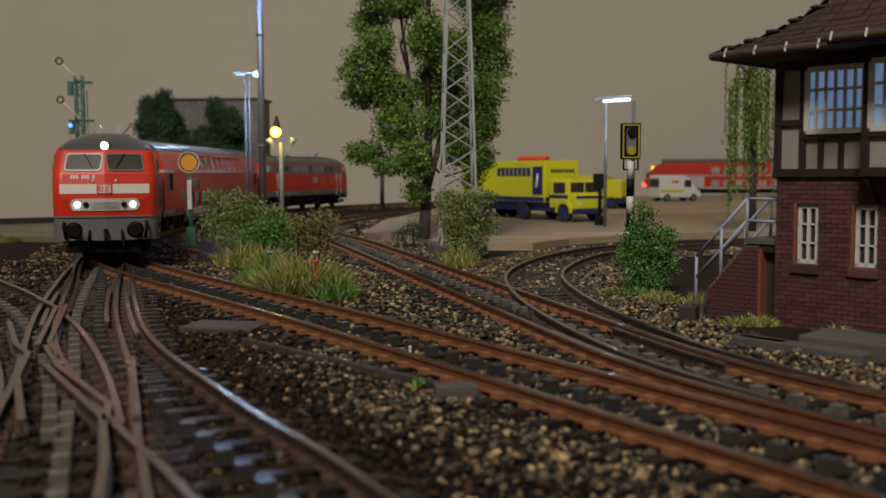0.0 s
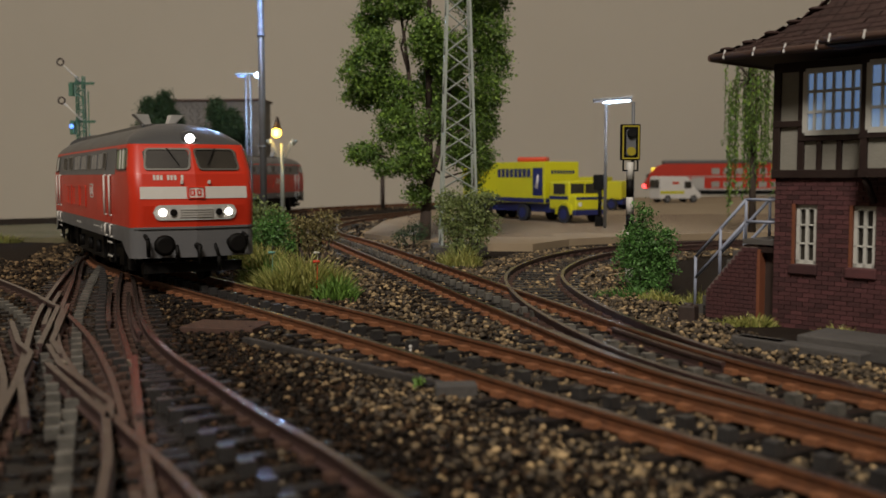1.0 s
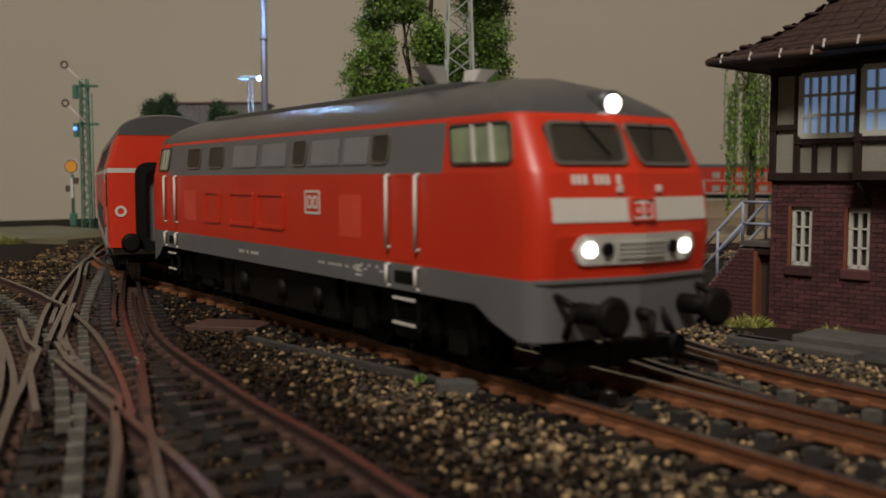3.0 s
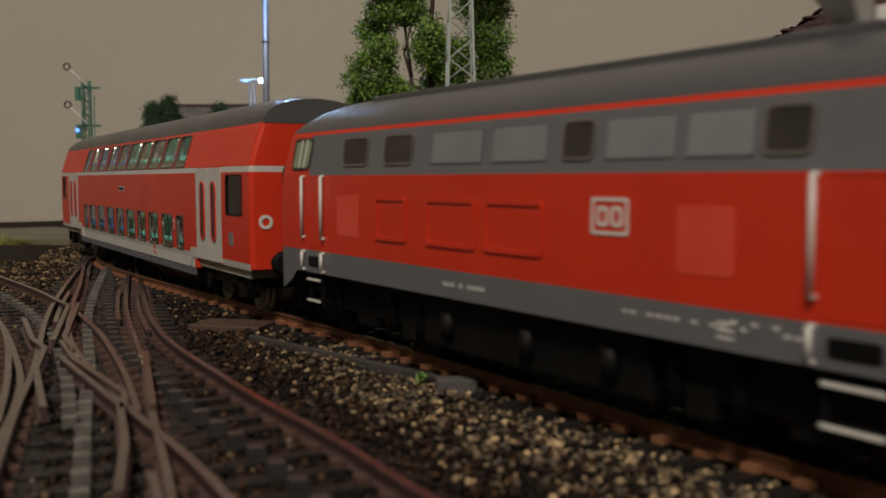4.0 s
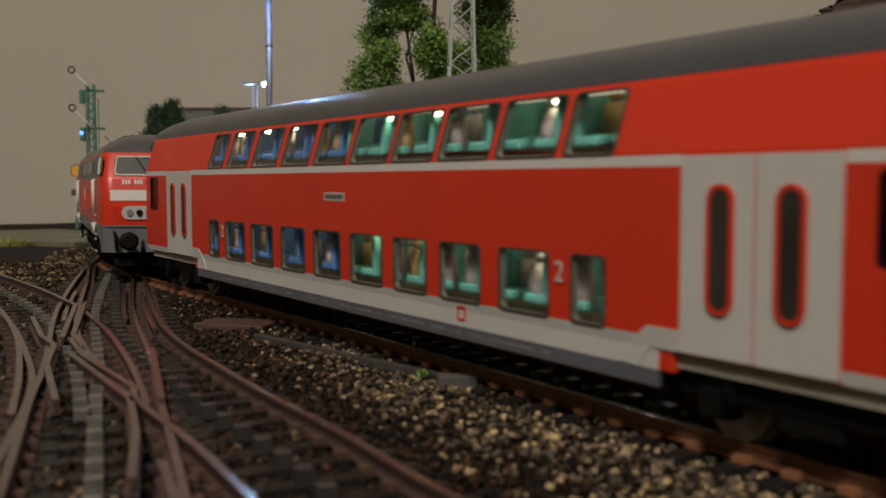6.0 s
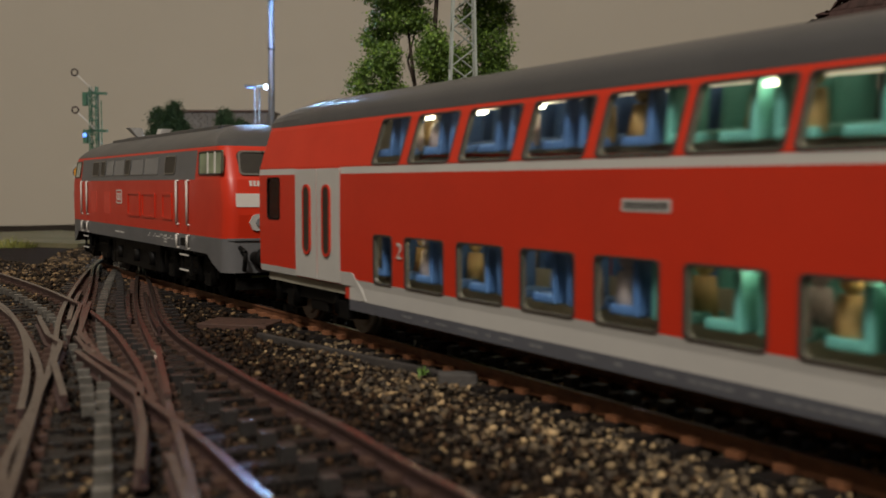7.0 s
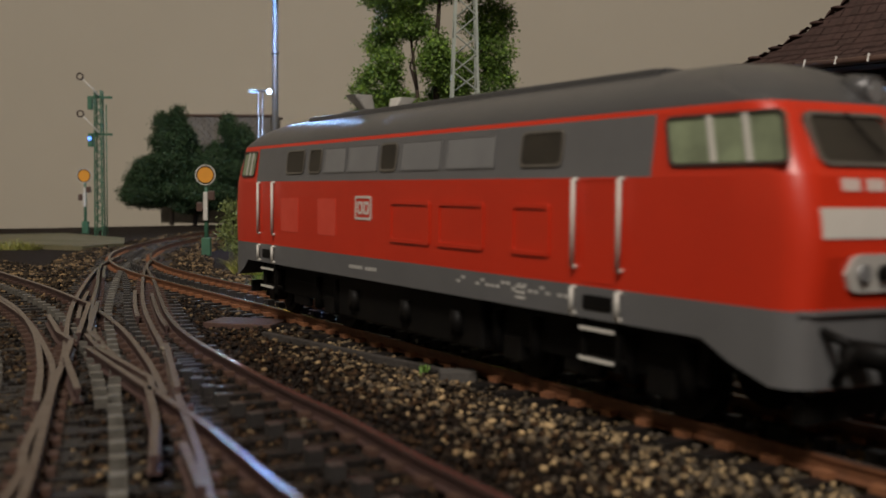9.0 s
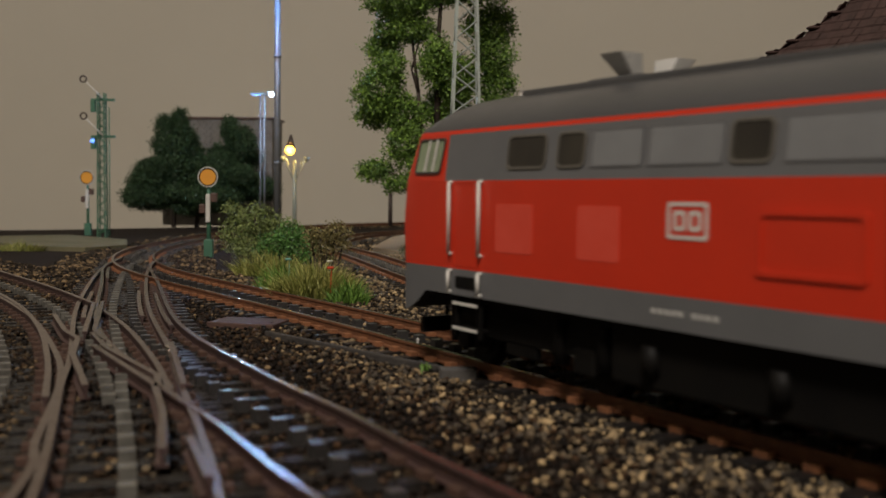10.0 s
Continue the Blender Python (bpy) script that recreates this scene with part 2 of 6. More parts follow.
def guard_rails():
    """Short check rails and kinked wing rails inside the double slip."""
    for name, y0, y1, offs in (("track_slip_left", 19.0, 24.5, (0.58, -0.58)), ("track_slip_right", 17.5, 24.0, (0.6,)), ("track_slip_right", 28.0, 33.0, (-0.6,)), ("track_second", 14.5, 18.5, (0.6, -0.6))):
        line = LINES[name]
        line = line[(line[:, 1] > y0) & (line[:, 1] < y1)]
        for off in offs:
            thing("guard_rail", 0, 0, -0.05, 0, "short dark check rail inside the points", "rail", "guard rails", "structure", rail_mesh(line, off), [RUSTD, HEADM])
    for bends in (((-5.76, 14.75), (-3.83, 11.62), (-3.25, 10.0), (-2.76, 8.3)), ((-8.1, 18.9), (-6.93, 16.5), (-6.35, 15.6), (-5.79, 13.9), (-4.7, 11.5)), ((-6.36, 16.3), (-5.5, 14.6), (-4.0, 12.3), (-3.72, 11.4)),
                  ((-7.94, 21.3), (-6.46, 16.7), (-5.83, 15.4)), ((-9.0, 22.4), (-8.0, 20.9), (-6.5, 16.3)), ((-2.65, 8.9), (-2.08, 7.4)), ((-4.66, 15.3), (-3.44, 11.6))):
        p = np.array(bends)
        ln = np.concatenate([[0], np.cumsum(np.hypot(*np.diff(p, axis=0).T))])
        q = np.arange(0, ln[-1], 0.12)
        line = np.c_[np.interp(q, ln, p[:, 0]), np.interp(q, ln, p[:, 1])]
        thing("wing_rail", 0, 0, 0.02, 0, "kinked dark wing rail at the frog of the points", "rail", "wing rails", "structure", rail_mesh(line, 0.0), [RUSTD, HEADM])
    for x, y, turn in ((-5.62, 14.9, -55), (-4.55, 14.9, -62)):
        bm = bmesh.new()
        box(bm, -0.16, 0.16, -0.07, 0.07, -0.12, 0.012, bevel=0.02)
        thing("frog_tip", x, y, 0, turn, "bright worn metal frog tip", "rail", "frog tips", "structure", bm, SILVERH)


SILVERH = mat("bright_worn_metal", (0.62, 0.58, 0.5), 0.18, metal=0.9, second=(0.45, 0.4, 0.33), scale=300)


def stones(name, pts, size, material, label, seed, flat=0.75):
    """Many small angular stones in one mesh."""
    rng = np.random.default_rng(seed)
    g = (1 + 5 ** 0.5) / 2
    v = np.array([(-1, g, 0), (1, g, 0), (-1, -g, 0), (1, -g, 0), (0, -1, g), (0, 1, g), (0, -1, -g), (0, 1, -g), (g, 0, -1), (g, 0, 1), (-g, 0, -1), (-g, 0, 1)]) / 1.9
    f = np.array([(0, 11, 5), (0, 5, 1), (0, 1, 7), (0, 7, 10), (0, 10, 11), (1, 5, 9), (5, 11, 4), (11, 10, 2), (10, 7, 6), (7, 1, 8), (3, 9, 4), (3, 4, 2), (3, 2, 6), (3, 6, 8), (3, 8, 9), (4, 9, 5), (2, 4, 11), (6, 2, 10), (8, 6, 7), (9, 8, 1)])
    n = len(pts)
    sc = size[:, None] * rng.uniform(0.65, 1.25, (n, 3)) * np.array([1, 1, flat])
    P = v[None] * rng.uniform(0.72, 1.2, (n, 12, 1)) * sc[:, None, :]
    a = rng.uniform(0, 2 * np.pi, n)
    b = rng.uniform(-0.5, 0.5, n)
    y, z = P[..., 1] * np.cos(b)[:, None] - P[..., 2] * np.sin(b)[:, None], P[..., 1] * np.sin(b)[:, None] + P[..., 2] * np.cos(b)[:, None]
    x, y = P[..., 0] * np.cos(a)[:, None] - y * np.sin(a)[:, None], P[..., 0] * np.sin(a)[:, None] + y * np.cos(a)[:, None]
    V = (np.stack([x, y, z], -1) + pts[:, None, :]).reshape(-1, 3) * U
    F = (f[None] + 12 * np.arange(n)[:, None, None]).reshape(-1, 3)
    me = bpy.data.meshes.new(name)
    me.vertices.add(len(V))
    me.vertices.foreach_set("co", V.astype(np.float32).ravel())
    me.loops.add(F.size)
    me.loops.foreach_set("vertex_index", F.astype(np.int32).ravel())
    me.polygons.add(len(F))
    me.polygons.foreach_set("loop_start", np.arange(0, F.size, 3, dtype=np.int32))
    me.update(calc_edges=True)
    me.validate()
    me.materials.append(material)
    return tagged(new(name, me), label, "ballast", kind="stuff")


def ballast():
    rng = np.random.default_rng(5)
    out, size = [], []
    for y0, y1, r, dens in ((4, 16, 0.05, 140), (16, 28, 0.058, 85), (28, 46, 0.085, 36), (46, 90, 0.14, 7)):
        half = 0.52 * y1 + 2
        n = int(dens * (y1 - y0) * 2 * half)
        p = np.c_[rng.uniform(-half, half, n), rng.uniform(y0, y1, n)]
        p = p[abs(p[:, 0]) < 0.5 * p[:, 1] + 2.0]
        near = np.full(len(p), 99.0)
        for line in LINES.values():
            for q in line[::2]:
                near = np.minimum(near, np.hypot(p[:, 0] - q[0], p[:, 1] - q[1]))
        keep = near < 2.9
        keep |= (p[:, 1] < 25) & (p[:, 0] < 3.4)
        p, near = p[keep], near[keep]
        hill = np.where(near < 1.35, 0.008, 0.02) + 0.03 * np.sin(p[:, 0] * 1.7) * np.cos(p[:, 1] * 1.3)
        out.append(np.c_[p, GROUND - 0.03 + hill + rng.uniform(-0.05, 0.03, len(p))])
        size.append(np.full(len(p), r) * rng.uniform(0.6, 1.25, len(p)))
    p, size = np.concatenate(out), np.concatenate(size)
    # blackish stone lies along the slip tracks, pale stone beside the main line and farther off
    slip_gap = np.full(len(p), 99.0)
    for q in LINES["track_slip_right"][::2]:
        slip_gap = np.minimum(slip_gap, np.hypot(p[:, 0] - q[0], p[:, 1] - q[1]))
    wave = 0.5 * np.sin(p[:, 0] * 2.1 + p[:, 1] * 0.7) + 0.3 * np.sin(p[:, 1] * 1.9 - p[:, 0])
    dark = np.clip(1.5 - 0.42 * (slip_gap + 0.4 * wave), 0.05, 0.95)
    far = np.clip((p[:, 1] - 22) / 8, 0, 1)
    dark *= 1 - 0.8 * far
    pale_share = (1 - dark) * np.clip(0.45 + 0.3 * wave + 0.12 * (p[:, 0] + 1) + 0.45 * far, 0, 0.95)
    pick = rng.random(len(p))
    kind = np.where(pick < dark, 0, np.where(pick < dark + pale_share, 1, 2))
    for k, m, label in ((0, BLACKST, "blackish stone ballast between the rails"), (1, PALES, "pale cream and ochre stone ballast"), (2, STONE, "brown and black crushed stone track ballast")):
        stones("ballast", p[kind == k], size[kind == k], m, label, 8 + k)


room()
table()
tracks()
guard_rails()
ballast()


# ---- the train ----
PANE = mat("dark_window_glass", (0.016, 0.014, 0.013), 0.4, second=(0.06, 0.053, 0.038), scale=70, mix=0.35, spec=0.35)
CABGLASS = mat("pale_cab_glass", (0.10, 0.115, 0.075), 0.4, second=(0.30, 0.36, 0.22), scale=110, mix=0.5, spec=0.35)
GREYPANE = mat("grey_blind_window", (0.20, 0.205, 0.205), 0.25, second=(0.15, 0.152, 0.155), scale=60)
FRAME = mat("dull_alloy_frame", (0.24, 0.225, 0.20), 0.32, metal=0.6, second=(0.16, 0.15, 0.13), scale=150)
WHITEP = mat("off_white_paint", (0.62, 0.60, 0.55), 0.45, second=(0.52, 0.50, 0.45), scale=90)
RAILW = mat("pale_handrail", (0.55, 0.53, 0.48), 0.4)
HEADLIGHT = mat("lit_headlight", (1, 1, 1), 0.3, emit=(1.0, 0.95, 0.88), power=7)
LED = mat("coach_lamp", (1, 1, 1), 0.3, emit=(1.0, 0.9, 0.6), power=14)
GREYM0 = mat("dark_rubber_gasket", (0.05, 0.04, 0.035), 0.4)
# fill glow for the coach inside, besides its small lamps
FILLGLOW = mat("warm_fill_glow", (1, 1, 1), 0.4, emit=(1.0, 0.85, 0.58), power=0.55)
REDPANEL = mat("worn_red_panel", (0.66, 0.075, 0.045), 0.45, second=(0.58, 0.05, 0.025), scale=150)
BLUEGREY = mat("blue_grey_skirt", (0.10, 0.105, 0.12), 0.45, second=(0.08, 0.08, 0.09), scale=80)
STEEL = mat("dull_steel", (0.35, 0.33, 0.30), 0.4, metal=0.8, second=(0.2, 0.17, 0.14), scale=200)
SILVER = mat("silver_paint", (0.72, 0.71, 0.68), 0.3, metal=0.3, second=(0.55, 0.54, 0.5), scale=200)
SEATT = mat("teal_seat", (0.11, 0.36, 0.32), 0.6, second=(0.08, 0.28, 0.25), scale=200)
SEATB = mat("blue_seat", (0.06, 0.15, 0.34), 0.6, second=(0.04, 0.11, 0.27), scale=200)
OCHRE = mat("ochre_figurine_paint", (0.32, 0.17, 0.05), 0.6, second=(0.42, 0.35, 0.15), scale=120)
PALEF = mat("pale_figurine_paint", (0.42, 0.42, 0.45), 0.6, second=(0.3, 0.2, 0.15), scale=120)
INNER = mat("beige_coach_lining", (0.36, 0.34, 0.27), 0.7, second=(0.28, 0.26, 0.2), scale=90)
EDGE = mat("glazing_edge", (0.15, 0.145, 0.11), 0.2, second=(0.08, 0.077, 0.06), scale=150)
GLASS = bpy.data.materials.new("clear_window_glass")
GLASS.use_nodes = True
gp = GLASS.node_tree.nodes["Principled BSDF"]
gp.inputs["Base Color"].default_value = (0.92, 0.92, 0.88, 1)
gp.inputs["Roughness"].default_value = 0.03
gp.inputs["IOR"].default_value = 1.25
gp.inputs["Transmission Weight"].default_value = 1.0


def rounded(x0, x1, z0, z1, r, seg=4, lean=0.0):
    """The outline of a rounded rectangle; lean shifts its top along x."""
    pts = []
    for cx, cz, a0 in ((x1 - r, z1 - r, 0), (x0 + r, z1 - r, 90), (x0 + r, z0 + r, 180), (x1 - r, z0 + r, 270)):
        for k in range(seg + 1):
            a = radians(a0 + 90 * k / seg)
            x, z = cx + r * math.cos(a), cz + r * math.sin(a)
            pts.append((x + lean * (z - z0) / (z1 - z0), z))
    return pts


def sheet(bm, pts, onto, off, depth=0.02, mi=0):
    """A thin plate with the outline pts laid on a surface; onto(a, b, off) gives the place."""
    top = [bm.verts.new(onto(a, b, off)) for a, b in pts]
    low = [bm.verts.new(onto(a, b, off - depth)) for a, b in pts]
    bm.faces.new(top).material_index = mi
    for i in range(len(pts)):
        bm.faces.new((top[i], low[i], low[(i + 1) % len(pts)], top[(i + 1) % len(pts)])).material_index = mi


def rim(bm, outer, inner, onto, off, depth=0.03, mi=0):
    """A frame between two outlines of equal count."""
    n = len(outer)
    o = [bm.verts.new(onto(a, b, off)) for a, b in outer]
    i = [bm.verts.new(onto(a, b, off)) for a, b in inner]
    o2 = [bm.verts.new(onto(a, b, off - depth)) for a, b in outer]
    i2 = [bm.verts.new(onto(a, b, off - depth)) for a, b in inner]
    for k in range(n):
        j = (k + 1) % n
        for q in ((o[k], o[j], i[j], i[k]), (o2[k], o2[j], o[j], o[k]), (i[k], i[j], i2[j], i2[k])):
            bm.faces.new(q).material_index = mi


def strip(bm, y0, y1, z0, z1, onto, off, depth=0.03, mi=0, n=12, r=0.0):
    """A band across a curved front, laid on it in narrow steps; r rounds its ends."""
    cols = []
    for k in range(n + 1):
        y = y0 + (y1 - y0) * k / n
        e = min(y - y0, y1 - y)
        cut = r - math.sqrt(max(0.0, r * r - (r - e) ** 2)) if r and e < r else 0.0
        cols.append([bm.verts.new(onto(y, z, o)) for z, o in ((z0 + cut, off - depth), (z0 + cut, off), (z1 - cut, off), (z1 - cut, off - depth))])
    for a, b in zip(cols, cols[1:]):
        for i in range(3):
            bm.faces.new((a[i], b[i], b[i + 1], a[i + 1])).material_index = mi
    bm.faces.new(cols[0])
    bm.faces.new(cols[-1][::-1])


def loft(bm, levels, side_x, bulge, colour, low=None):
    """A closed body from outlines at several heights: (z, half width, front x, corner radius)."""
    loops = []
    for z, w, xf, r in levels:
        q = [(max(-(xf - r), min(x, xf - r)), w) for x in side_x]
        for k in range(7):
            a = radians(90 - 90 * k / 6)
            q.append((xf - r + r * math.cos(a), w - r + r * math.sin(a)))
        q.append((xf + bulge * 0.5, (w - r) * 0.5))
        q.append((xf + bulge, 0.0))
        right = q + [(x, -y) for x, y in q[-2::-1]]
        full = right + [(-x, -y) for x, y in right]
        loops.append([bm.verts.new((x, y, low(x, z) if low else z)) for x, y in full])
    n = len(loops[0])
    for l0, l1 in zip(loops, loops[1:]):
        for i in range(n):
            j = (i + 1) % n
            c = sum((v.co for v in (l0[i], l0[j], l1[j], l1[i])), Vector()) / 4
            f = bm.faces.new((l0[i], l0[j], l1[j], l1[i]))
            f.material_index = colour(c)
            f.smooth = (abs(c.x) > 6.9 and abs(c.y) > 1.05) or c.z > 3.5
    bm.faces.new(loops[-1]).material_index = colour(Vector((0, 0, levels[-1][0] + 0.1)))


LOCO_LEVELS = [(0.74, 1.53, 7.60, 0.30), (1.48, 1.53, 7.60, 0.30), (1.5, 1.53, 7.60, 0.30), (2.0, 1.53, 7.66, 0.30), (2.3, 1.53, 7.64, 0.30), (2.76, 1.53, 7.55, 0.30), (2.80, 1.525, 7.53, 0.30), (3.44, 1.45, 7.20, 0.30),
               (3.50, 1.43, 7.16, 0.30), (3.53, 1.42, 7.14, 0.30), (3.68, 1.30, 7.0, 0.5), (3.84, 1.08, 6.75, 0.5), (3.97, 0.78, 6.4, 0.45), (4.06, 0.42, 6.0, 0.3), (4.09, 0.12, 5.6, 0.1)]
LOCO_BULGE = 0.16


def loco_w(z):
    return float(np.interp(z, [l[0] for l in LOCO_LEVELS], [l[1] for l in LOCO_LEVELS]))


def loco_front(y, z):
    xf = float(np.interp(z, [l[0] for l in LOCO_LEVELS], [l[2] for l in LOCO_LEVELS]))
    edge = loco_w(z) - 0.30
    a = abs(y)
    if a < edge:
        return xf + LOCO_BULGE * (1 - a / edge)
    k = min(1, (a - edge) / 0.30)
    return xf - 0.30 + 0.30 * math.sqrt(max(0, 1 - k * k))


def bogie(parent, x, wheels, r=0.46, label="black bogie with spoked wheels and springs"):
    bm = bmesh.new()
    for s in (1, -1):
        box(bm, x - 2.0, x + 2.0, s * 1.08 - 0.09, s * 1.08 + 0.09, 0.48, 0.78, bevel=0.03)
        for k in (-1.75, -0.9, 0.9, 1.75):
            rod(bm, (x + k, s * 1.15, 0.35), (x + k, s * 1.15, 0.95), 0.11, seg=8)
        box(bm, x - 0.35, x + 0.35, s * 1.0 - 0.15, s * 1.15 + 0.12, 0.3, 0.95, bevel=0.03)
        for w in wheels:
            box(bm, x + w - 0.2, x + w + 0.2, s * 1.1 - 0.12, s * 1.1 + 0.14, 0.28, 0.62, bevel=0.03)
    box(bm, x - 1.6, x + 1.6, -0.9, 0.9, 0.5, 0.95)
    b = part("bogie", bm, BLACK, parent, label)
    for w in wheels:
        for s in (1, -1):
            bm = bmesh.new()
            rod(bm, (x + w, s * 0.70, r), (x + w, s * 0.82, r), r, seg=20)
            rod(bm, (x + w, s * 0.62, r), (x + w, s * 0.70, r), r + 0.05, seg=20)
            rod(bm, (x + w, s * 0.82, r), (x + w, s * 0.86, r), r * 0.75, r * 0.72, seg=20)
            part("wheel", bm, STEEL if r < 0.44 else BLACK, b)


def buffers(parent, x, y=0.875, z=1.08):
    d = 1 if x > 0 else -1
    for s in (1, -1):
        bm = bmesh.new()
        rod(bm, (x - d * 0.7, s * y, z), (x - d * 0.06, s * y, z), 0.13, seg=14)
        rod(bm, (x - d * 0.07, s * y, z), (x - d * 0.02, s * y, z), 0.25, seg=20)
        rod(bm, (x - d * 0.02, s * y, z), (x, s * y, z), 0.25, 0.17, seg=20)
        part("buffer", bm, BLACK, parent, "black round buffer")


def locomotive(lights, stack_x, spec):
    """A four-axle diesel locomotive; spec lists its side windows, panels, badge and door rails."""
    lo = thing("diesel_locomotive", 0, 0, 0, 0, "traffic-red model diesel locomotive with grey skirt" + (" and lit headlights" if lights else ""), "locomotive", "locomotives of the train")

    def colour(c):
        if c.z < 1.49:
            return 1
        if c.z > 3.51:
            return 2
        if 2.77 < c.z < 3.44 and abs(c.x) < 5.8:
            return 1
        return 0

    def low(x, z):
        return 1.1 if z == 0.74 and abs(x) < 6.6 else (0.9 if z == 0.74 and abs(x) < 6.9 else z)

    bm = bmesh.new()
    loft(bm, LOCO_LEVELS, [0.5, 3, 5.8, 6.5, 6.85], LOCO_BULGE, colour, low)
    body = part("body", bm, [RED, DGREY, ROOFG], lo)
    bm = bmesh.new()
    box(bm, -6.3, 6.3, -1.15, 1.15, 0.62, 1.2)
    box(bm, -2.3, 2.3, -1.3, 1.3, 0.32, 1.1, bevel=0.05)
    for s in (1, -1):
        for k in (-1.6, 0.2, 1.7):
            rod(bm, (k, s * 1.31, 0.5), (k, s * 1.31, 0.85), 0.12)
    part("underframe", bm, BLACK, lo, "black fuel tank and underframe")
    for x in (4.3, -4.3):
        bogie(lo, x, (1.4, -1.4))
    for x in (8.22, -8.22):
        buffers(lo, x)
    for d in (1, -1):
        def face(y, z, off, d=d):
            return Vector((d * (loco_front(y, z) + off), d * y, z))
        bm = bmesh.new()
        box(bm, min(d * 7.62, d * 7.72), max(d * 7.62, d * 7.72), -0.22, 0.22, 0.85, 1.3, bevel=0.02)
        part("coupler_plate", bm, BLACK, lo, "black coupler plate")
        bm = bmesh.new()
        rod(bm, (d * 7.6, 0, 1.05), (d * 7.95, 0, 1.0), 0.08)
        rod(bm, (d * 7.95, 0, 1.05), (d * 7.95, 0, 0.6), 0.05)
        part("coupler_hook", bm, BLACK, lo)
        for s in (1, -1):
            bm = bmesh.new()
            rod(bm, (d * 7.6, s * 0.45, 1.15), (d * 7.85, s * 0.5, 0.75), 0.045)
            rod(bm, (d * 7.85, s * 0.5, 0.75), (d * 7.75, s * 0.55, 0.4), 0.045)
            part("brake_hose", bm, BLACK, lo)
            bm = bmesh.new()
            rod(bm, (d * 7.55, s * 1.2, 1.3), (d * 7.9, s * 1.2, 1.2), 0.05)
            rod(bm, (d * 7.9, s * 1.2, 1.2), (d * 7.7, s * 1.15, 0.8), 0.05)
            part("shunter_handle", bm, BLACK, lo)
        bm = bmesh.new()
        box(bm, min(d * 7.3, d * 7.45), max(d * 7.3, d * 7.45), -1.2, 1.2, 0.35, 0.6)
        part("rail_guard", bm, BLACK, lo)
        bm = bmesh.new()
        strip(bm, -1.45, 1.45, 1.44, 1.49, face, 0.035, 0.1, n=24)
        part("front_ledge", bm, DGREY, body)
        for s in (1, -1):
            pts = [(s * a, b) for a, b in rounded(0.1, 1.18, 2.86, 3.40, 0.10, lean=-0.08)]
            inn = [(s * a, b) for a, b in rounded(0.14, 1.14, 2.90, 3.36, 0.08, lean=-0.08)]
            bm = bmesh.new()
            strip(bm, *sorted((s * 0.09, s * 1.15)), 2.88, 3.38, face, 0.008, n=14, r=0.08)
            ws = part("windscreen", bm, PANE, body, "dark glazed windscreen")
            bm = bmesh.new()
            rim(bm, pts, inn, face, 0.035)
            part("gasket", bm, FRAME, ws)
            bm = bmesh.new()
            rod(bm, face(s * 0.59, 3.4, 0.05), face(s * 0.35, 2.98, 0.05), 0.012, seg=5)
            part("wiper", bm, BLACK, ws)
            bm = bmesh.new()
            strip(bm, *sorted((s * 0.23, s * 1.3)), 2.17, 2.46, face, 0.012)
            part("white_band", bm, WHITEP, body, "off-white paint band")
            bm = bmesh.new()
            rod(bm, face(s * 0.8, 1.84, -0.05), face(s * 0.8, 1.84, 0.055), 0.088, seg=18)
            part("headlight", bm, HEADLIGHT if lights and d > 0 else GREYPANE, body, "round headlight")
            bm = bmesh.new()
            rod(bm, face(s * 0.55, 1.84, -0.05), face(s * 0.55, 1.84, 0.06), 0.085, seg=14)
            part("tail_light", bm, BLACK, body, "dark round tail light")
            bm = bmesh.new()
            box(bm, -0.03, 0.03, -0.032, 0.032, 0, 0.09, Matrix.Translation(face(s * 0.33, 2.52, 0.02)), bevel=0.012)
            part("lamp_bracket", bm, WHITEP, body)
        bm = bmesh.new()
        strip(bm, -0.2, 0.2, 2.17, 2.46, face, 0.02, n=4)
        rim(bm, rounded(-0.2, 0.2, 2.17, 2.46, 0.02, 1), rounded(-0.175, 0.175, 2.195, 2.435, 0.02, 1), face, 0.045, mi=1)
        for x0 in (-0.1, 0.06):
            rim(bm, rounded(x0 - 0.05, x0 + 0.06, 2.24, 2.39, 0.02, 2), rounded(x0 - 0.02, x0 + 0.03, 2.27, 2.36, 0.01, 2), face, 0.03, mi=1)
        part("badge", bm, [WHITEP, RED], body, "white badge with red outline")
        bm = bmesh.new()
        strip(bm, -1.02, 1.02, 1.65, 2.02, face, 0.03, n=30, r=0.18)
        for k in range(4):
            strip(bm, -0.4, 0.4, 1.72 + 0.06 * k, 1.75 + 0.06 * k, face, 0.05, n=6)
        part("lamp_panel", bm, LGREY, body, "pale grey lamp panel with grille")
        bm = bmesh.new()
        for k in range(9):
            if k in (3, 7):
                continue
            strip(bm, -0.98 + 0.08 * k, -0.925 + 0.08 * k, 2.62, 2.74, face, 0.012, n=2)
        part("lettering", bm, WHITEP, body, "pale bars of lettering")
        bm = bmesh.new()
        rod(bm, (d * 7.0, 0, 3.66), (d * 7.28, 0, 3.64), 0.19, 0.17, seg=18)
        part("lamp_housing", bm, ROOFG, body)
        bm = bmesh.new()
        rod(bm, (d * 7.25, 0, 3.64), (d * 7.30, 0, 3.64), 0.115, seg=18)
        part("headlight", bm, HEADLIGHT if lights and d > 0 else GREYPANE, body, "round top headlight")
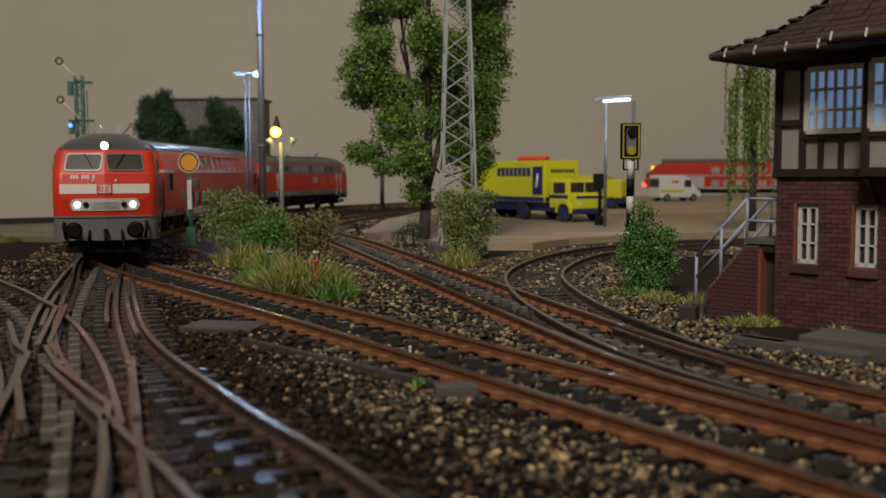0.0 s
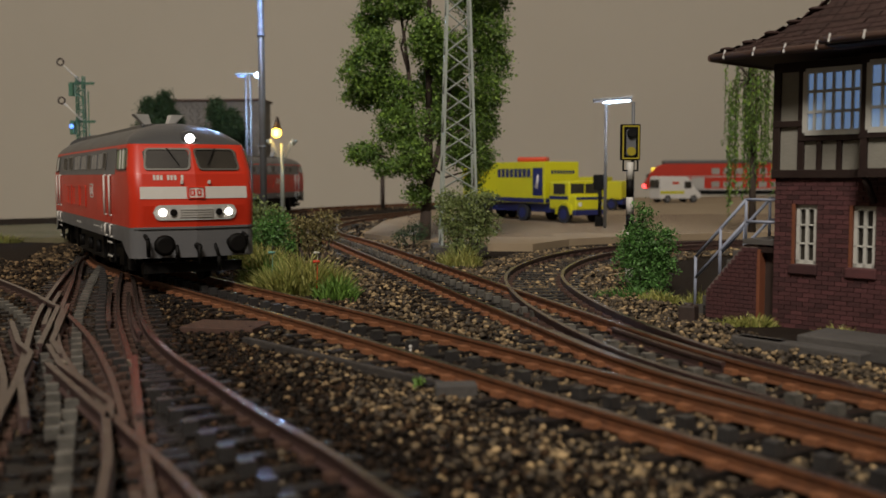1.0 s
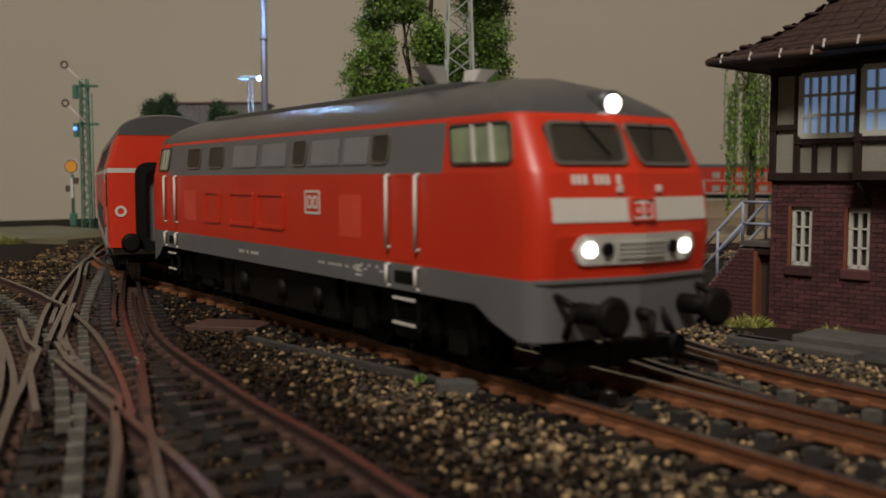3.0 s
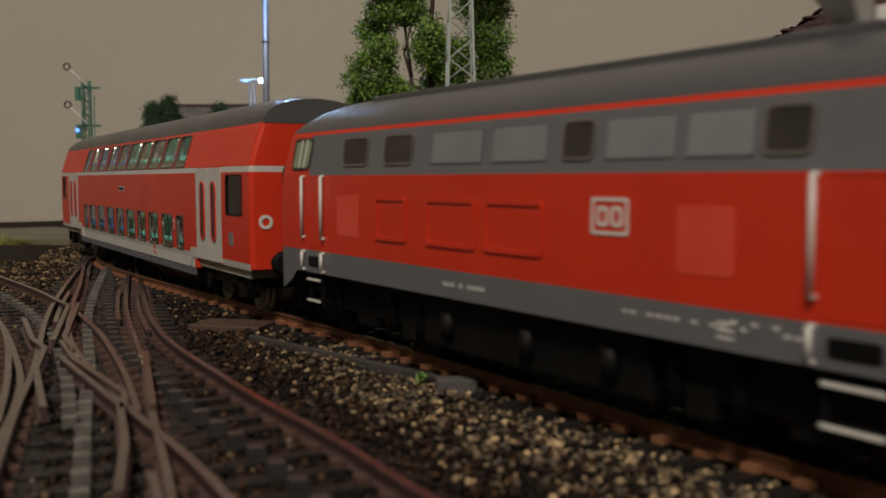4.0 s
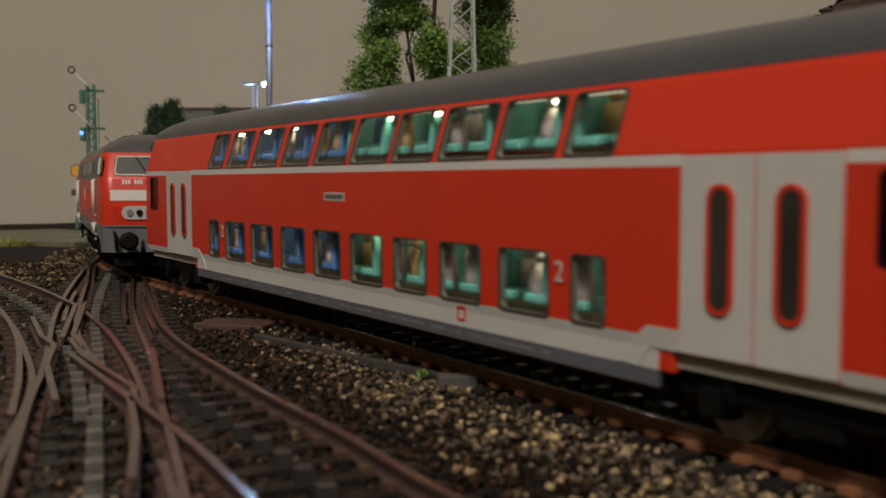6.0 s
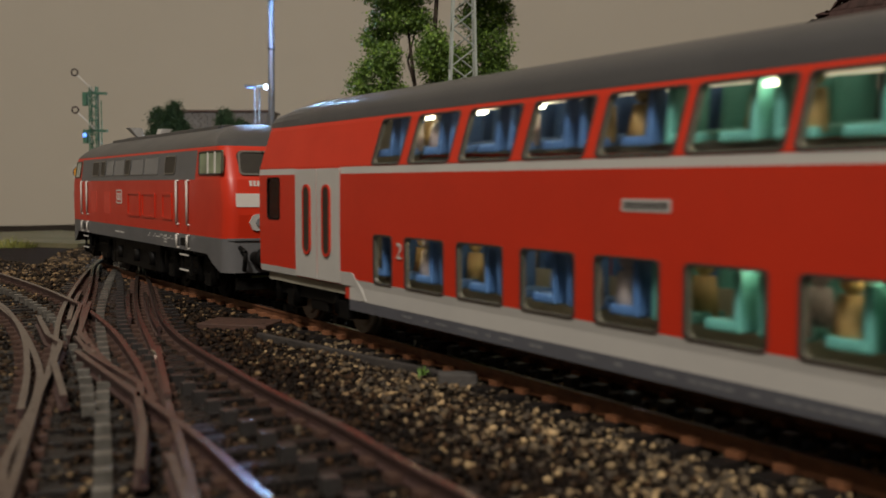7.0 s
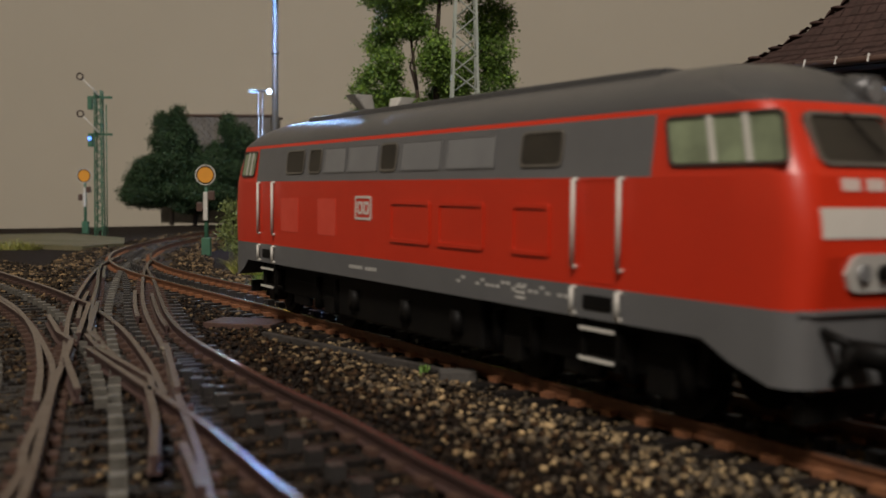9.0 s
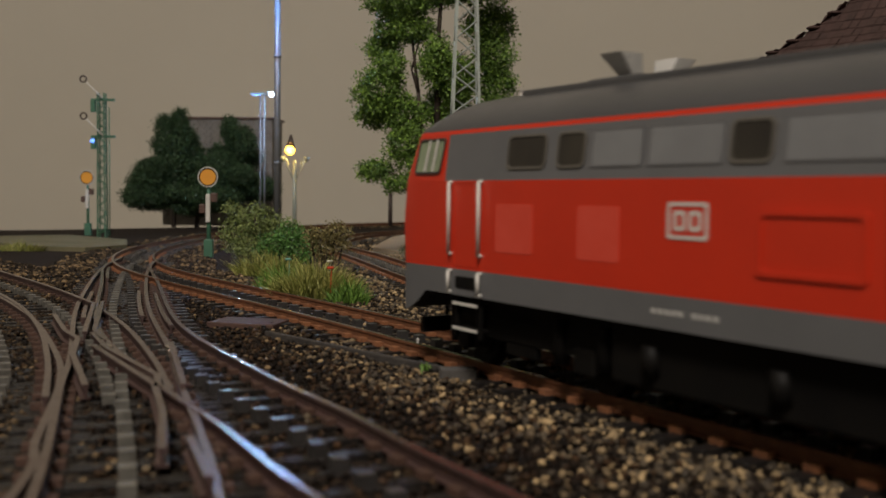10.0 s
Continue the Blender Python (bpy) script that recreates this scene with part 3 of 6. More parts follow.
    for s in (-1, 1):
        def side(x, z, off, s=s):
            return Vector((x * 1.0, s * (loco_w(z) + off), z))
        for d in (1, -1):
            x0, x1 = spec["cab"][d]
            rail_a, rail_b = spec["rails"][d]
            mid = (rail_a + rail_b) / 2
            lean = -0.12 * d
            out = rounded(x0, x1, 2.87, 3.40, 0.08, lean=lean)
            bm = bmesh.new()
            sheet(bm, out, side, 0.01)
            w = part("cab_window", bm, CABGLASS, body, "pale cab side window")
            bm = bmesh.new()
            rim(bm, out, rounded(x0 + 0.03, x1 - 0.03, 2.90, 3.37, 0.06, lean=lean), side, 0.03)
            part("gasket", bm, GREYM0, w)
            bm = bmesh.new()
            for f in (0.38, 0.68):
                xm = x0 + (x1 - x0) * f
                sheet(bm, [(xm, 2.9), (xm + 0.06, 2.9), (xm + 0.06 + lean, 3.38), (xm + lean, 3.38)], side, 0.035)
            part("window_frame", bm, RAILW, w)
            for hx in (rail_a, rail_b):
                for za, zb in ((1.7, 2.74), (1.14, 1.45)):
                    bm = bmesh.new()
                    a, b = side(hx, za, 0.06), side(hx, zb, 0.06)
                    rod(bm, a, b, 0.028, seg=6)
                    rod(bm, a, side(hx, za, -0.02), 0.028, seg=6)
                    rod(bm, b, side(hx, zb, -0.02), 0.028, seg=6)
                    part("handrail", bm, RAILW, lo, "pale vertical handrail")
            bm = bmesh.new()
            rim(bm, rounded(mid - 0.30, mid + 0.30, 1.53, 2.74, 0.03, 2), rounded(mid - 0.28, mid + 0.28, 1.55, 2.72, 0.03, 2), side, 0.006)
            sheet(bm, rounded(mid - 0.26, mid + 0.26, 1.2, 1.38, 0.04, 2), side, 0.008, mi=1)
            part("door", bm, [RED, BLACK], body, "flush cab door outline")
            for z in (0.98, 0.62):
                bm = bmesh.new()
                box(bm, mid - 0.3, mid + 0.3, s * 1.42 - 0.1, s * 1.42 + 0.1, z - 0.025, z + 0.02)
                st = part("step", bm, BLACK, lo)
                bm = bmesh.new()
                box(bm, mid - 0.3, mid + 0.3, s * 1.535 - 0.015, s * 1.535 + 0.015, z - 0.02, z + 0.02)
                part("step_edge", bm, RAILW, st, "pale step edge")
            for hx in (-0.3, 0.3):
                bm = bmesh.new()
                box(bm, mid + hx - 0.02, mid + hx + 0.02, s * 1.46 - 0.03, s * 1.46 + 0.03, 0.5, 1.12)
                part("step_bracket", bm, BLACK, lo)
        for x0, x1, fr in spec["windows"]:
            m = PANE if fr else GREYPANE
            bm = bmesh.new()
            out = rounded(x0, x1, 2.9, 3.36, 0.1 if fr else 0.03)
            sheet(bm, out, side, 0.008)
            w = part("engine_window", bm, m, body, "dark glazed window" if fr else "grey blind window panel")
            bm = bmesh.new()
            g = 0.035 if fr else 0.025
            rim(bm, out, rounded(x0 + g, x1 - g, 2.9 + g, 3.36 - g, 0.07 if fr else 0.02), side, 0.02 if fr else 0.012)
            part("window_frame", bm, FRAME if fr else DGREY, w)
        for x0, x1, fl in spec["panels"]:
            bm = bmesh.new()
            out = rounded(x0, x1, 1.78, 2.44, 0.05)
            sheet(bm, out, side, 0.006 if fl else 0.004)
            if not fl:
                rim(bm, out, rounded(x0 + 0.06, x1 - 0.06, 1.84, 2.38, 0.05), side, 0.026)
            part("side_panel", bm, REDPANEL if fl else RED, body, "faded red panel" if fl else "")
        xb = spec["badge"]
        bm = bmesh.new()
        sheet(bm, rounded(xb - 0.29, xb + 0.29, 2.1, 2.5, 0.01, 1), side, 0.006, mi=0)
        rim(bm, rounded(xb - 0.29, xb + 0.29, 2.1, 2.5, 0.03, 2), rounded(xb - 0.25, xb + 0.25, 2.14, 2.46, 0.03, 2), side, 0.012, mi=1)
        for q in (-0.11, 0.11):
            rim(bm, rounded(xb + q - 0.09, xb + q + 0.09, 2.19, 2.41, 0.04, 2), rounded(xb + q - 0.045, xb + q + 0.045, 2.235, 2.365, 0.03, 2), side, 0.012, mi=1)
        part("badge", bm, [RED, WHITEP], body, "red badge with white outlines")
        bm = bmesh.new()
        for q in np.arange(-1.4, -0.4, 0.1):
            if random.random() < 0.8:
                sheet(bm, [(q, 1.26), (q + 0.06, 1.26), (q + 0.06, 1.32), (q, 1.32)], side, 0.006)
        for q in np.arange(2.0, 4.6, 0.12):
            if random.random() < 0.75:
                z = random.choice((1.3, 1.3, 1.36))
                sheet(bm, [(q, z), (q + 0.07, z), (q + 0.07, z + 0.04), (q, z + 0.04)], side, 0.006)
        for z in (1.2, 1.27, 1.34):
            sheet(bm, [(3.4, z), (3.6, z), (3.6, z + 0.035), (3.4, z + 0.035)], side, 0.006)
        part("stencil_rest", bm, LGREY, body, "small pale bars of stencilled lettering")["kind"] = "stuff"
    # roof details
    for q in (-1, 1):
        bm = bmesh.new()
        rings = []
        for z, cy, hx, hy in ((3.9, 0.24, 0.12, 0.10), (4.12, 0.30, 0.13, 0.11), (4.41, 0.50, 0.21, 0.20), (4.41, 0.50, 0.19, 0.18), (4.1, 0.30, 0.10, 0.08)):
            rings.append([bm.verts.new((stack_x + x, q * cy + y, z)) for x, y in rounded(-hx, hx, -hy, hy, 0.04, 2)])
        for r0, r1 in zip(rings, rings[1:]):
            for i in range(len(r0)):
                m = (i + 1) % len(r0)
                bm.faces.new((r0[i], r0[m], r1[m], r1[i]))
        bm.faces.new(rings[-1])
        part("exhaust_funnel", bm, SILVER, lo, "flared silver exhaust funnel")
    bm = bmesh.new()
    box(bm, stack_x - 0.55, stack_x + 0.5, -0.62, 0.62, 3.75, 4.12, bevel=0.05)
    part("exhaust_base", bm, ROOFG, lo)
    for x0, x1, w, h in ((-5.2, -3.9, 0.5, 0.015), (-3.3, -1.2, 0.55, 0.01), (0.9, 3.0, 0.55, 0.01), (3.6, 5.0, 0.5, 0.015)):
        bm = bmesh.new()
        box(bm, x0, x1, -w, w, 3.8, 4.09 + h, bevel=0.02)
        part("roof_hatch", bm, ROOFG, lo)
    for x, y, z, r in ((1.8, 0.5, 4.2, 0.08), (-5.5, -0.3, 4.15, 0.05)):
        bm = bmesh.new()
        rod(bm, (x, y, 3.85), (x, y, z), r, r * 1.15)
        part("roof_vent", bm, STEEL, lo)
    for q in (-0.62, 0.62):
        bm = bmesh.new()
        box(bm, -5.0, 5.0, q - 0.05, q + 0.05, 3.85, 4.085, bevel=0.02)
        part("roof_rib", bm, ROOFG, lo)
    for o in lo.children_recursive:
        for v in o.data.vertices:
            x = v.co.x / U
            if x > 5.45:
                v.co.x = (5.45 + (x - 5.45) * 1.10) * U
            elif x < -5.45:
                v.co.x = (-5.45 + (x + 5.45) * spec["rear"]) * U
    return lo


COACH_Z = [0.92, 1.05, 1.84, 2.80, 2.84, 2.955, 2.98, 3.72, 3.80]
COACH_W = [1.38, 1.40, 1.41, 1.41, 1.41, 1.40, 1.40, 1.17, 1.13]


def coach_w(z):
    return float(np.interp(z, COACH_Z, COACH_W))


def coach():
    co = thing("double_deck_coach", 0, 0, 0, 0, "traffic-red double-deck model coach with lit windows and pale grey doors", "railway coach")
    upper = [(-6.5, -5.6), (-5.35, -4.2), (-3.95, -2.72), (-2.48, -1.28), (-1.08, 0.16), (0.3, 1.55), (1.66, 2.84), (2.98, 4.22), (4.36, 5.58), (5.72, 6.6)]
    lower = [(-6.4, -5.8), (-5.4, -4.3), (-3.95, -2.85), (-2.46, -1.4), (-1.04, 0.0), (0.36, 1.42), (1.78, 2.72), (3.08, 4.07), (4.49, 5.5), (5.91, 6.5)]
    ends = [(-10.82, -10.22), (9.8, 10.82)]
    body = None
    for s in (-1, 1):
        xs = sorted({q for w in upper + lower + ends for q in w} | {-11.22, 11.22, -7.6, 7.6, -9.48, 9.48, -7.3, 7.3})
        bm = bmesh.new()

        def hole(xm, zm):
            for wins, za, zb in ((upper, 2.98, 3.72), (lower, 1.05, 1.84), (ends, 1.98, 2.78)):
                if za < zm < zb and any(a < xm < b for a, b in wins):
                    return True
            return False
        zs = sorted(set(COACH_Z) | {1.98, 2.78, 0.7, 0.52})
        grid = {}
        for i, x in enumerate(xs):
            for j, z in enumerate(zs):
                zz = z
                grid[i, j] = bm.verts.new((x, s * coach_w(max(z, 0.92)), zz))
        for i in range(len(xs) - 1):
            for j in range(len(zs) - 1):
                xm, zm = (xs[i] + xs[i + 1]) / 2, (zs[j] + zs[j + 1]) / 2
                if hole(xm, zm) or (zm < 0.92 and abs(xm) > 7.3):
                    continue
                f = bm.faces.new((grid[i, j], grid[i + 1, j], grid[i + 1, j + 1], grid[i, j + 1]))
                mi = 0
                if 2.84 < zm < 2.955 and not 7.6 < abs(xm) < 9.48:
                    mi = 1
                elif zm < 0.7:
                    mi = 2
                elif zm < 1.05 and not 7.6 < abs(xm) < 9.48:
                    mi = 1
                f.material_index = mi
        ob = part("side_wall", bm, [RED, LGREY, BLUEGREY], co)
        sol = ob.modifiers.new("thick", "SOLIDIFY")
        sol.thickness, sol.offset = 0.05 * U, -1 if s < 0 else 1
        sol.use_even_offset = False

        def side(x, z, off, s=s):
            return Vector((x, s * (coach_w(z) + off), z))
        for wins, za, zb, lean in ((upper, 2.98, 3.72, 1), (lower, 1.05, 1.84, 0), (ends, 1.98, 2.78, 0)):
            for a, b in wins:
                bm = bmesh.new()
                rim(bm, rounded(a - 0.012, b + 0.012, za - 0.012, zb + 0.012, 0.08), rounded(a + 0.012, b - 0.012, za + 0.012, zb - 0.012, 0.1), side, 0.012, 0.06)
                w = part("window", bm, BLACK if wins is ends else GREYM0, ob)
                if wins is not ends:
                    bm = bmesh.new()
                    rim(bm, rounded(a + 0.01, b - 0.01, za + 0.01, zb - 0.01, 0.1), rounded(a + 0.03, b - 0.03, za + 0.022, zb - 0.022, 0.09), side, -0.012, 0.09)
                    part("glazing_edge", bm, EDGE, w, "pale clear plastic glazing edge")
                bm = bmesh.new()
                sheet(bm, rounded(a, b, za, zb, 0.06), side, -0.02, 0.012)
                g = part("pane", bm, GLASS, w, "clear window pane")
                g.visible_shadow = False
        for d in (1, -1):
            for q in (0, 1):
                x0 = min(d * (7.6 + 0.94 * q), d * (7.6 + 0.94 * (q + 1))) + 0.012
                x1 = x0 + 0.94 - 0.024
                bm = bmesh.new()
                xc = (x0 + x1) / 2 + d * (0.06 if q == 0 else -0.06) * 1.0
                sheet(bm, rounded(x0, x1, 0.94, 2.94, 0.02, 1), side, 0.018, 0.04)
                dr = part("door", bm, LGREY, ob, "pale grey sliding door leaf")
                bm = bmesh.new()
                sheet(bm, rounded(xc - 0.14, xc + 0.14, 1.40, 2.63, 0.13), side, 0.024, 0.02)
                part("door_window", bm, PANE, dr, "tall narrow dark door window")
                bm = bmesh.new()
                rim(bm, rounded(xc - 0.17, xc + 0.17, 1.37, 2.66, 0.16), rounded(xc - 0.12, xc + 0.12, 1.42, 2.61, 0.11), side, 0.032)
                part("door_window_rim", bm, RED, dr)
            bm = bmesh.new()
            x0, x1 = sorted((d * 6.95, d * 7.6))
            sheet(bm, [(d * 7.6, 0.93), (d * 7.6, 1.16), (d * 7.15, 1.16), (d * 6.85, 0.92), (d * 6.7, 0.72), (d * 7.0, 0.7), (d * 7.2, 0.93)], side, 0.012)
            part("skirt_end", bm, LGREY, ob)
            bm = bmesh.new()
            box(bm, min(d * 7.0, d * 7.5), max(d * 7.0, d * 7.5), s * 1.25, s * 1.37, 0.68, 0.92, bevel=0.03)
            part("skirt_block", bm, RED, ob)
        bm = bmesh.new()
        sheet(bm, rounded(-0.6, 0.15, 2.36, 2.5, 0.01, 1), side, 0.006, mi=0)
        for q in np.arange(-0.55, 0.08, 0.085):
            sheet(bm, [(q, 2.39), (q + 0.055, 2.39), (q + 0.055, 2.47), (q, 2.47)], side, 0.011, mi=1)
        part("destination_plate", bm, [LGREY, BLACK], ob, "pale destination plate with dark bars")
        bm = bmesh.new()
        sheet(bm, rounded(9.96, 10.24, 1.35, 1.62, 0.02, 1), side, 0.006)
        for q in np.arange(-5.5, 5.5, 0.16):
            if random.random() < 0.6:
                sheet(bm, [(q, 0.59), (q + 0.11, 0.59), (q + 0.11, 0.63), (q, 0.63)], side, 0.006)
        part("stencil_rest", bm, GREYPANE, ob, "small pale bars of stencilled lettering")["kind"] = "stuff"
        bm = bmesh.new()
        rim(bm, rounded(3.5, 3.7, 0.78, 0.98, 0.02, 2), rounded(3.53, 3.67, 0.81, 0.95, 0.02, 2), side, 0.01)
        part("small_badge", bm, RED, ob)
        for xq in (5.71, -5.55):
            fc = bpy.data.curves.new("class_number", "FONT")
            fc.body, fc.size, fc.extrude, fc.align_x = "2", 0.36 * U, 0.004 * U, "CENTER"
            fc.materials.append(LGREY)
            tx = new("class_number", fc)
            tx.parent = ob
            tx.matrix_basis = pose(xq * U, s * 1.425 * U, 1.5 * U, 90, 0, 0 if s < 0 else 180)
    # ends
    for d in (1, -1):
        bm = bmesh.new()
        ring = []
        for z in (0.95, 1.9, 2.84, 2.955, 3.3, 3.80):
            w = coach_w(z)
            row = []
            for k in range(6):
                a = radians(90 * k / 5)
                row.append((11.22 + 0.09 * math.sin(a), w - 0.09 + 0.09 * math.cos(a), z))
            row.append((11.31, 0.8, z))
            row += [(x, -y, zz) for x, y, zz in row[::-1]]
            ring.append([bm.verts.new((d * x, y, zz)) for x, y, zz in row])
        for r0, r1 in zip(ring, ring[1:]):
            for i in range(len(r0) - 1):
                f = bm.faces.new((r0[i], r0[i + 1], r1[i + 1], r1[i]))
                f.smooth = True
                z = (r0[i].co.z + r1[i].co.z) / 2
                f.material_index = 1 if 2.84 < z < 2.955 and abs(r0[i].co.y) > 0.78 and abs(r0[i + 1].co.y) > 0.78 else 0
        part("end_wall", bm, [RED, LGREY], co)
        bm = bmesh.new()
        rim(bm, [(y, z) for y, z in rounded(-0.75, 0.75, 0.85, 3.1, 0.3)], [(y, z) for y, z in rounded(-0.5, 0.5, 1.1, 2.9, 0.2)], lambda y, z, o: Vector((d * (11.31 + o), y, z)), 0.3, 0.3)
        part("gangway", bm, BLACK, co, "black rubber gangway bellows")
        bm = bmesh.new()
        sheet(bm, rounded(-0.5, 0.5, 1.1, 2.9, 0.1), lambda y, z, o: Vector((d * (11.31 + o), y, z)), 0.02)
        part("end_door", bm, DGREY, co)
        for y in (-1.1, 1.1):
            c = [(y + 0.14 * math.cos(a), 1.87 + 0.14 * math.sin(a)) for a in np.linspace(0, 2 * math.pi, 21)[:-1]]
            e = [(y + 0.08 * math.cos(a), 1.87 + 0.08 * math.sin(a)) for a in np.linspace(0, 2 * math.pi, 21)[:-1]]
            bm = bmesh.new()
            rim(bm, c, e, lambda y, z, o, d=d: Vector((d * (11.31 + o), y, z)), 0.02)
            part("lamp_ring", bm, WHITEP, co, "white ringed marker lamp")
        buffers(co, d * 11.75)
        bogie(co, d * 9.0, (1.1, -1.1), 0.42, "dark coach bogie with bright wheels")
    # roof
    bm = bmesh.new()
    rows = []
    for x, f in ((-11.32, 0.0), (-11.31, 0.74), (-10.7, 0.9), (-9.9, 1.0), (0, 1.0), (10.2, 1.0), (10.9, 0.96), (11.31, 0.86), (11.32, 0.0)):
        row = []
        for k in range(17):
            a = math.pi * k / 16
            w = 1.14 if abs(x) < 11.25 else 1.12
            row.append(bm.verts.new((x, w * math.cos(a), 3.79 + 0.57 * f * math.sin(a) ** 0.85)))
        rows.append(row)
    for r0, r1 in zip(rows, rows[1:]):
        for i in range(16):
            bm.faces.new((r0[i], r0[i + 1], r1[i + 1], r1[i])).smooth = r0[i].co.x * r1[i].co.x < 200 and abs(r0[i].co.x - r1[i].co.x) > 1
    part("roof", bm, ROOFG, co, "smooth dark grey arched roof")
    # inside
    for name, lim in (("lower_floor", (-11.0, 11.0, -1.3, 1.3, 0.75, 0.9)), ("upper_floor", (-7.2, 7.2, -1.32, 1.32, 2.6, 2.8)), ("lower_ceiling", (-7.2, 7.2, -1.3, 1.3, 1.93, 1.97)), ("upper_ceiling", (-11.0, 11.0, -1.1, 1.1, 3.7, 3.74)),
                      ("aisle_wall", (-11.0, 11.0, -0.03, 0.03, 0.9, 1.5)), ("partition", (-7.44, -7.36, -1.1, 1.1, 0.9, 3.7)), ("partition", (7.36, 7.44, -1.1, 1.1, 0.9, 3.7)), ("floor_tray", (-7.3, 7.3, -1.2, 1.2, 0.5, 0.746))):
        bm = bmesh.new()
        box(bm, *lim)
        part(name, bm, INNER, co, "beige coach lining")
    bm = bmesh.new()
    box(bm, -0.22, 0.22, -0.22, 0.22, 0.3, 0.42, bevel=0.03)
    box(bm, -0.26, -0.16, -0.22, 0.22, 0.3, 0.95, bevel=0.03)
    seats = [to_mesh("seat", bm, SEATT)]
    second = seats[0].copy()
    second.materials.clear()
    second.materials.append(SEATB)
    seats.append(second)
    bm = bmesh.new()
    rod(bm, (0, 0, 0.35), (0, 0, 0.8), 0.2, 0.14, seg=8)
    ball(bm, (0, 0, 0.93), 0.13, 8, 6)
    fig = [to_mesh("figurine", bm, OCHRE)]
    f2 = fig[0].copy()
    f2.materials.clear()
    f2.materials.append(PALEF)
    fig.append(f2)
    for zf, n in ((0.86, 19), (2.76, 19)):
        for i in range(n):
            x = -6.5 + 13.0 * i / (n - 1)
            for y in (-1.0, -0.5, 0.5, 1.0):
                ob = new("seat", seats[1 if x < -0.5 else 0])
                ob.parent = co
                ob.matrix_basis = at(x, y * (0.82 if zf > 2 else 1), zf, 0 if i % 2 else 180)
                if y < 0 and random.random() < 0.5:
                    fg = new("figurine", fig[random.randrange(2)])
                    fg.parent = co
                    fg.matrix_basis = at(x + (0.05 if i % 2 else -0.05), y * (0.82 if zf > 2 else 1), zf, 0)
    fg = new("figurine", fig[1])
    fg.parent = co
    fg.matrix_basis = at(10.4, -0.8, 1.35, 0)
    for x in (-5.3, -3.9, -2.6, 1.1, 2.4, 5.2):
        for z, y in ((3.62, -0.92), (1.84, -1.1)):
            bm = bmesh.new()
            rod(bm, (x, y, z), (x, y, z + 0.05), 0.09, seg=10)
            part("ceiling_lamp", bm, LED, co, "small lit ceiling lamp")
    # glowing panels added under both ceilings to brighten the seats
    for z, w in ((3.69, 0.42), (1.92, 0.5)):
        bm = bmesh.new()
        box(bm, -7.0, 7.0, -w - 0.35, -w + 0.35, z - 0.02, z)
        box(bm, -7.0, 7.0, w - 0.35, w + 0.35, z - 0.02, z)
        part("light_strip", bm, FILLGLOW, co, "warm glowing panel added to brighten the coach inside")
    return co


LOCO_A = locomotive(True, 3.9, dict(
    windows=((-4.45, -3.6, 1), (-3.1, -2.25, 1), (-1.75, -0.52, 0), (-0.32, 0.8, 0), (1.06, 1.62, 1), (1.78, 2.82, 0), (2.94, 3.78, 0), (3.86, 4.4, 1)),
    panels=((-4.63, -3.88, 1), (-3.3, -2.4, 0), (-1.85, -0.63, 0), (-0.42, 0.76, 0), (2.87, 3.58, 1)),
    badge=1.9, rails={1: (4.45, 5.25), -1: (-6.06, -5.13)}, cab={1: (6.0, 7.2), -1: (-6.75, -5.8)}, rear=0.74))
COACH = coach()
LOCO_B = locomotive(False, -3.1, dict(
    windows=((-4.2, -3.35, 1), (-3.15, -2.6, 1), (-2.5, -1.63, 0), (-1.54, -0.46, 0), (-0.38, 0.18, 1), (0.3, 1.48, 0), (1.62, 2.86, 0), (3.43, 4.3, 1)),
    panels=((-4.4, -3.58, 1), (-2.7, -1.95, 1), (0.03, 1.25, 0), (1.47, 2.66, 0), (3.3, 4.1, 0)),
    badge=-0.9, rails={1: (4.6, 5.4), -1: (-5.52, -4.74)}, cab={1: (6.05, 7.45), -1: (-7.0, -6.0)}, rear=0.72))


# ---- the signal box: brick below, half-timbered above ----
BRICK = mat("dark_red_brick", (0.092, 0.029, 0.029), 0.8, second=(0.055, 0.021, 0.022), scale=260, bump=0.4, fine=3000)
nt = BRICK.node_tree
oi, hue = nt.nodes.new("ShaderNodeObjectInfo"), nt.nodes.new("ShaderNodeHueSaturation")
rng_node = nt.nodes.new("ShaderNodeMapRange")
rng_node.inputs[3].default_value, rng_node.inputs[4].default_value = 0.6, 1.35
src = nt.nodes["Principled BSDF"].inputs["Base Color"].links[0].from_socket
nt.links.new(oi.outputs["Random"], rng_node.inputs[0])
nt.links.new(rng_node.outputs[0], hue.inputs["Value"])
nt.links.new(src, hue.inputs["Color"])
nt.links.new(hue.outputs["Color"], nt.nodes["Principled BSDF"].inputs["Base Color"])
MORTAR = mat("pale_mortar", (0.20, 0.155, 0.135), 0.9, second=(0.12, 0.09, 0.08), scale=300)
TIMBER = mat("dark_brown_timber", (0.022, 0.014, 0.012), 0.6, second=(0.035, 0.022, 0.018), scale=300, bump=0.3, spec=0.2)
PLASTER = mat("cream_plaster", (0.27, 0.26, 0.215), 0.85, second=(0.22, 0.21, 0.175), scale=120, bump=0.3, fine=2000)
TILE = mat("brown_roof_tile", (0.060, 0.034, 0.029), 0.75, second=(0.034, 0.021, 0.018), scale=200, island=0.5, mix=0.25, bump=0.4, fine=2500, spec=0.25)
GUTTER = mat("brown_gutter", (0.10, 0.055, 0.04), 0.5, second=(0.07, 0.04, 0.03), scale=200)
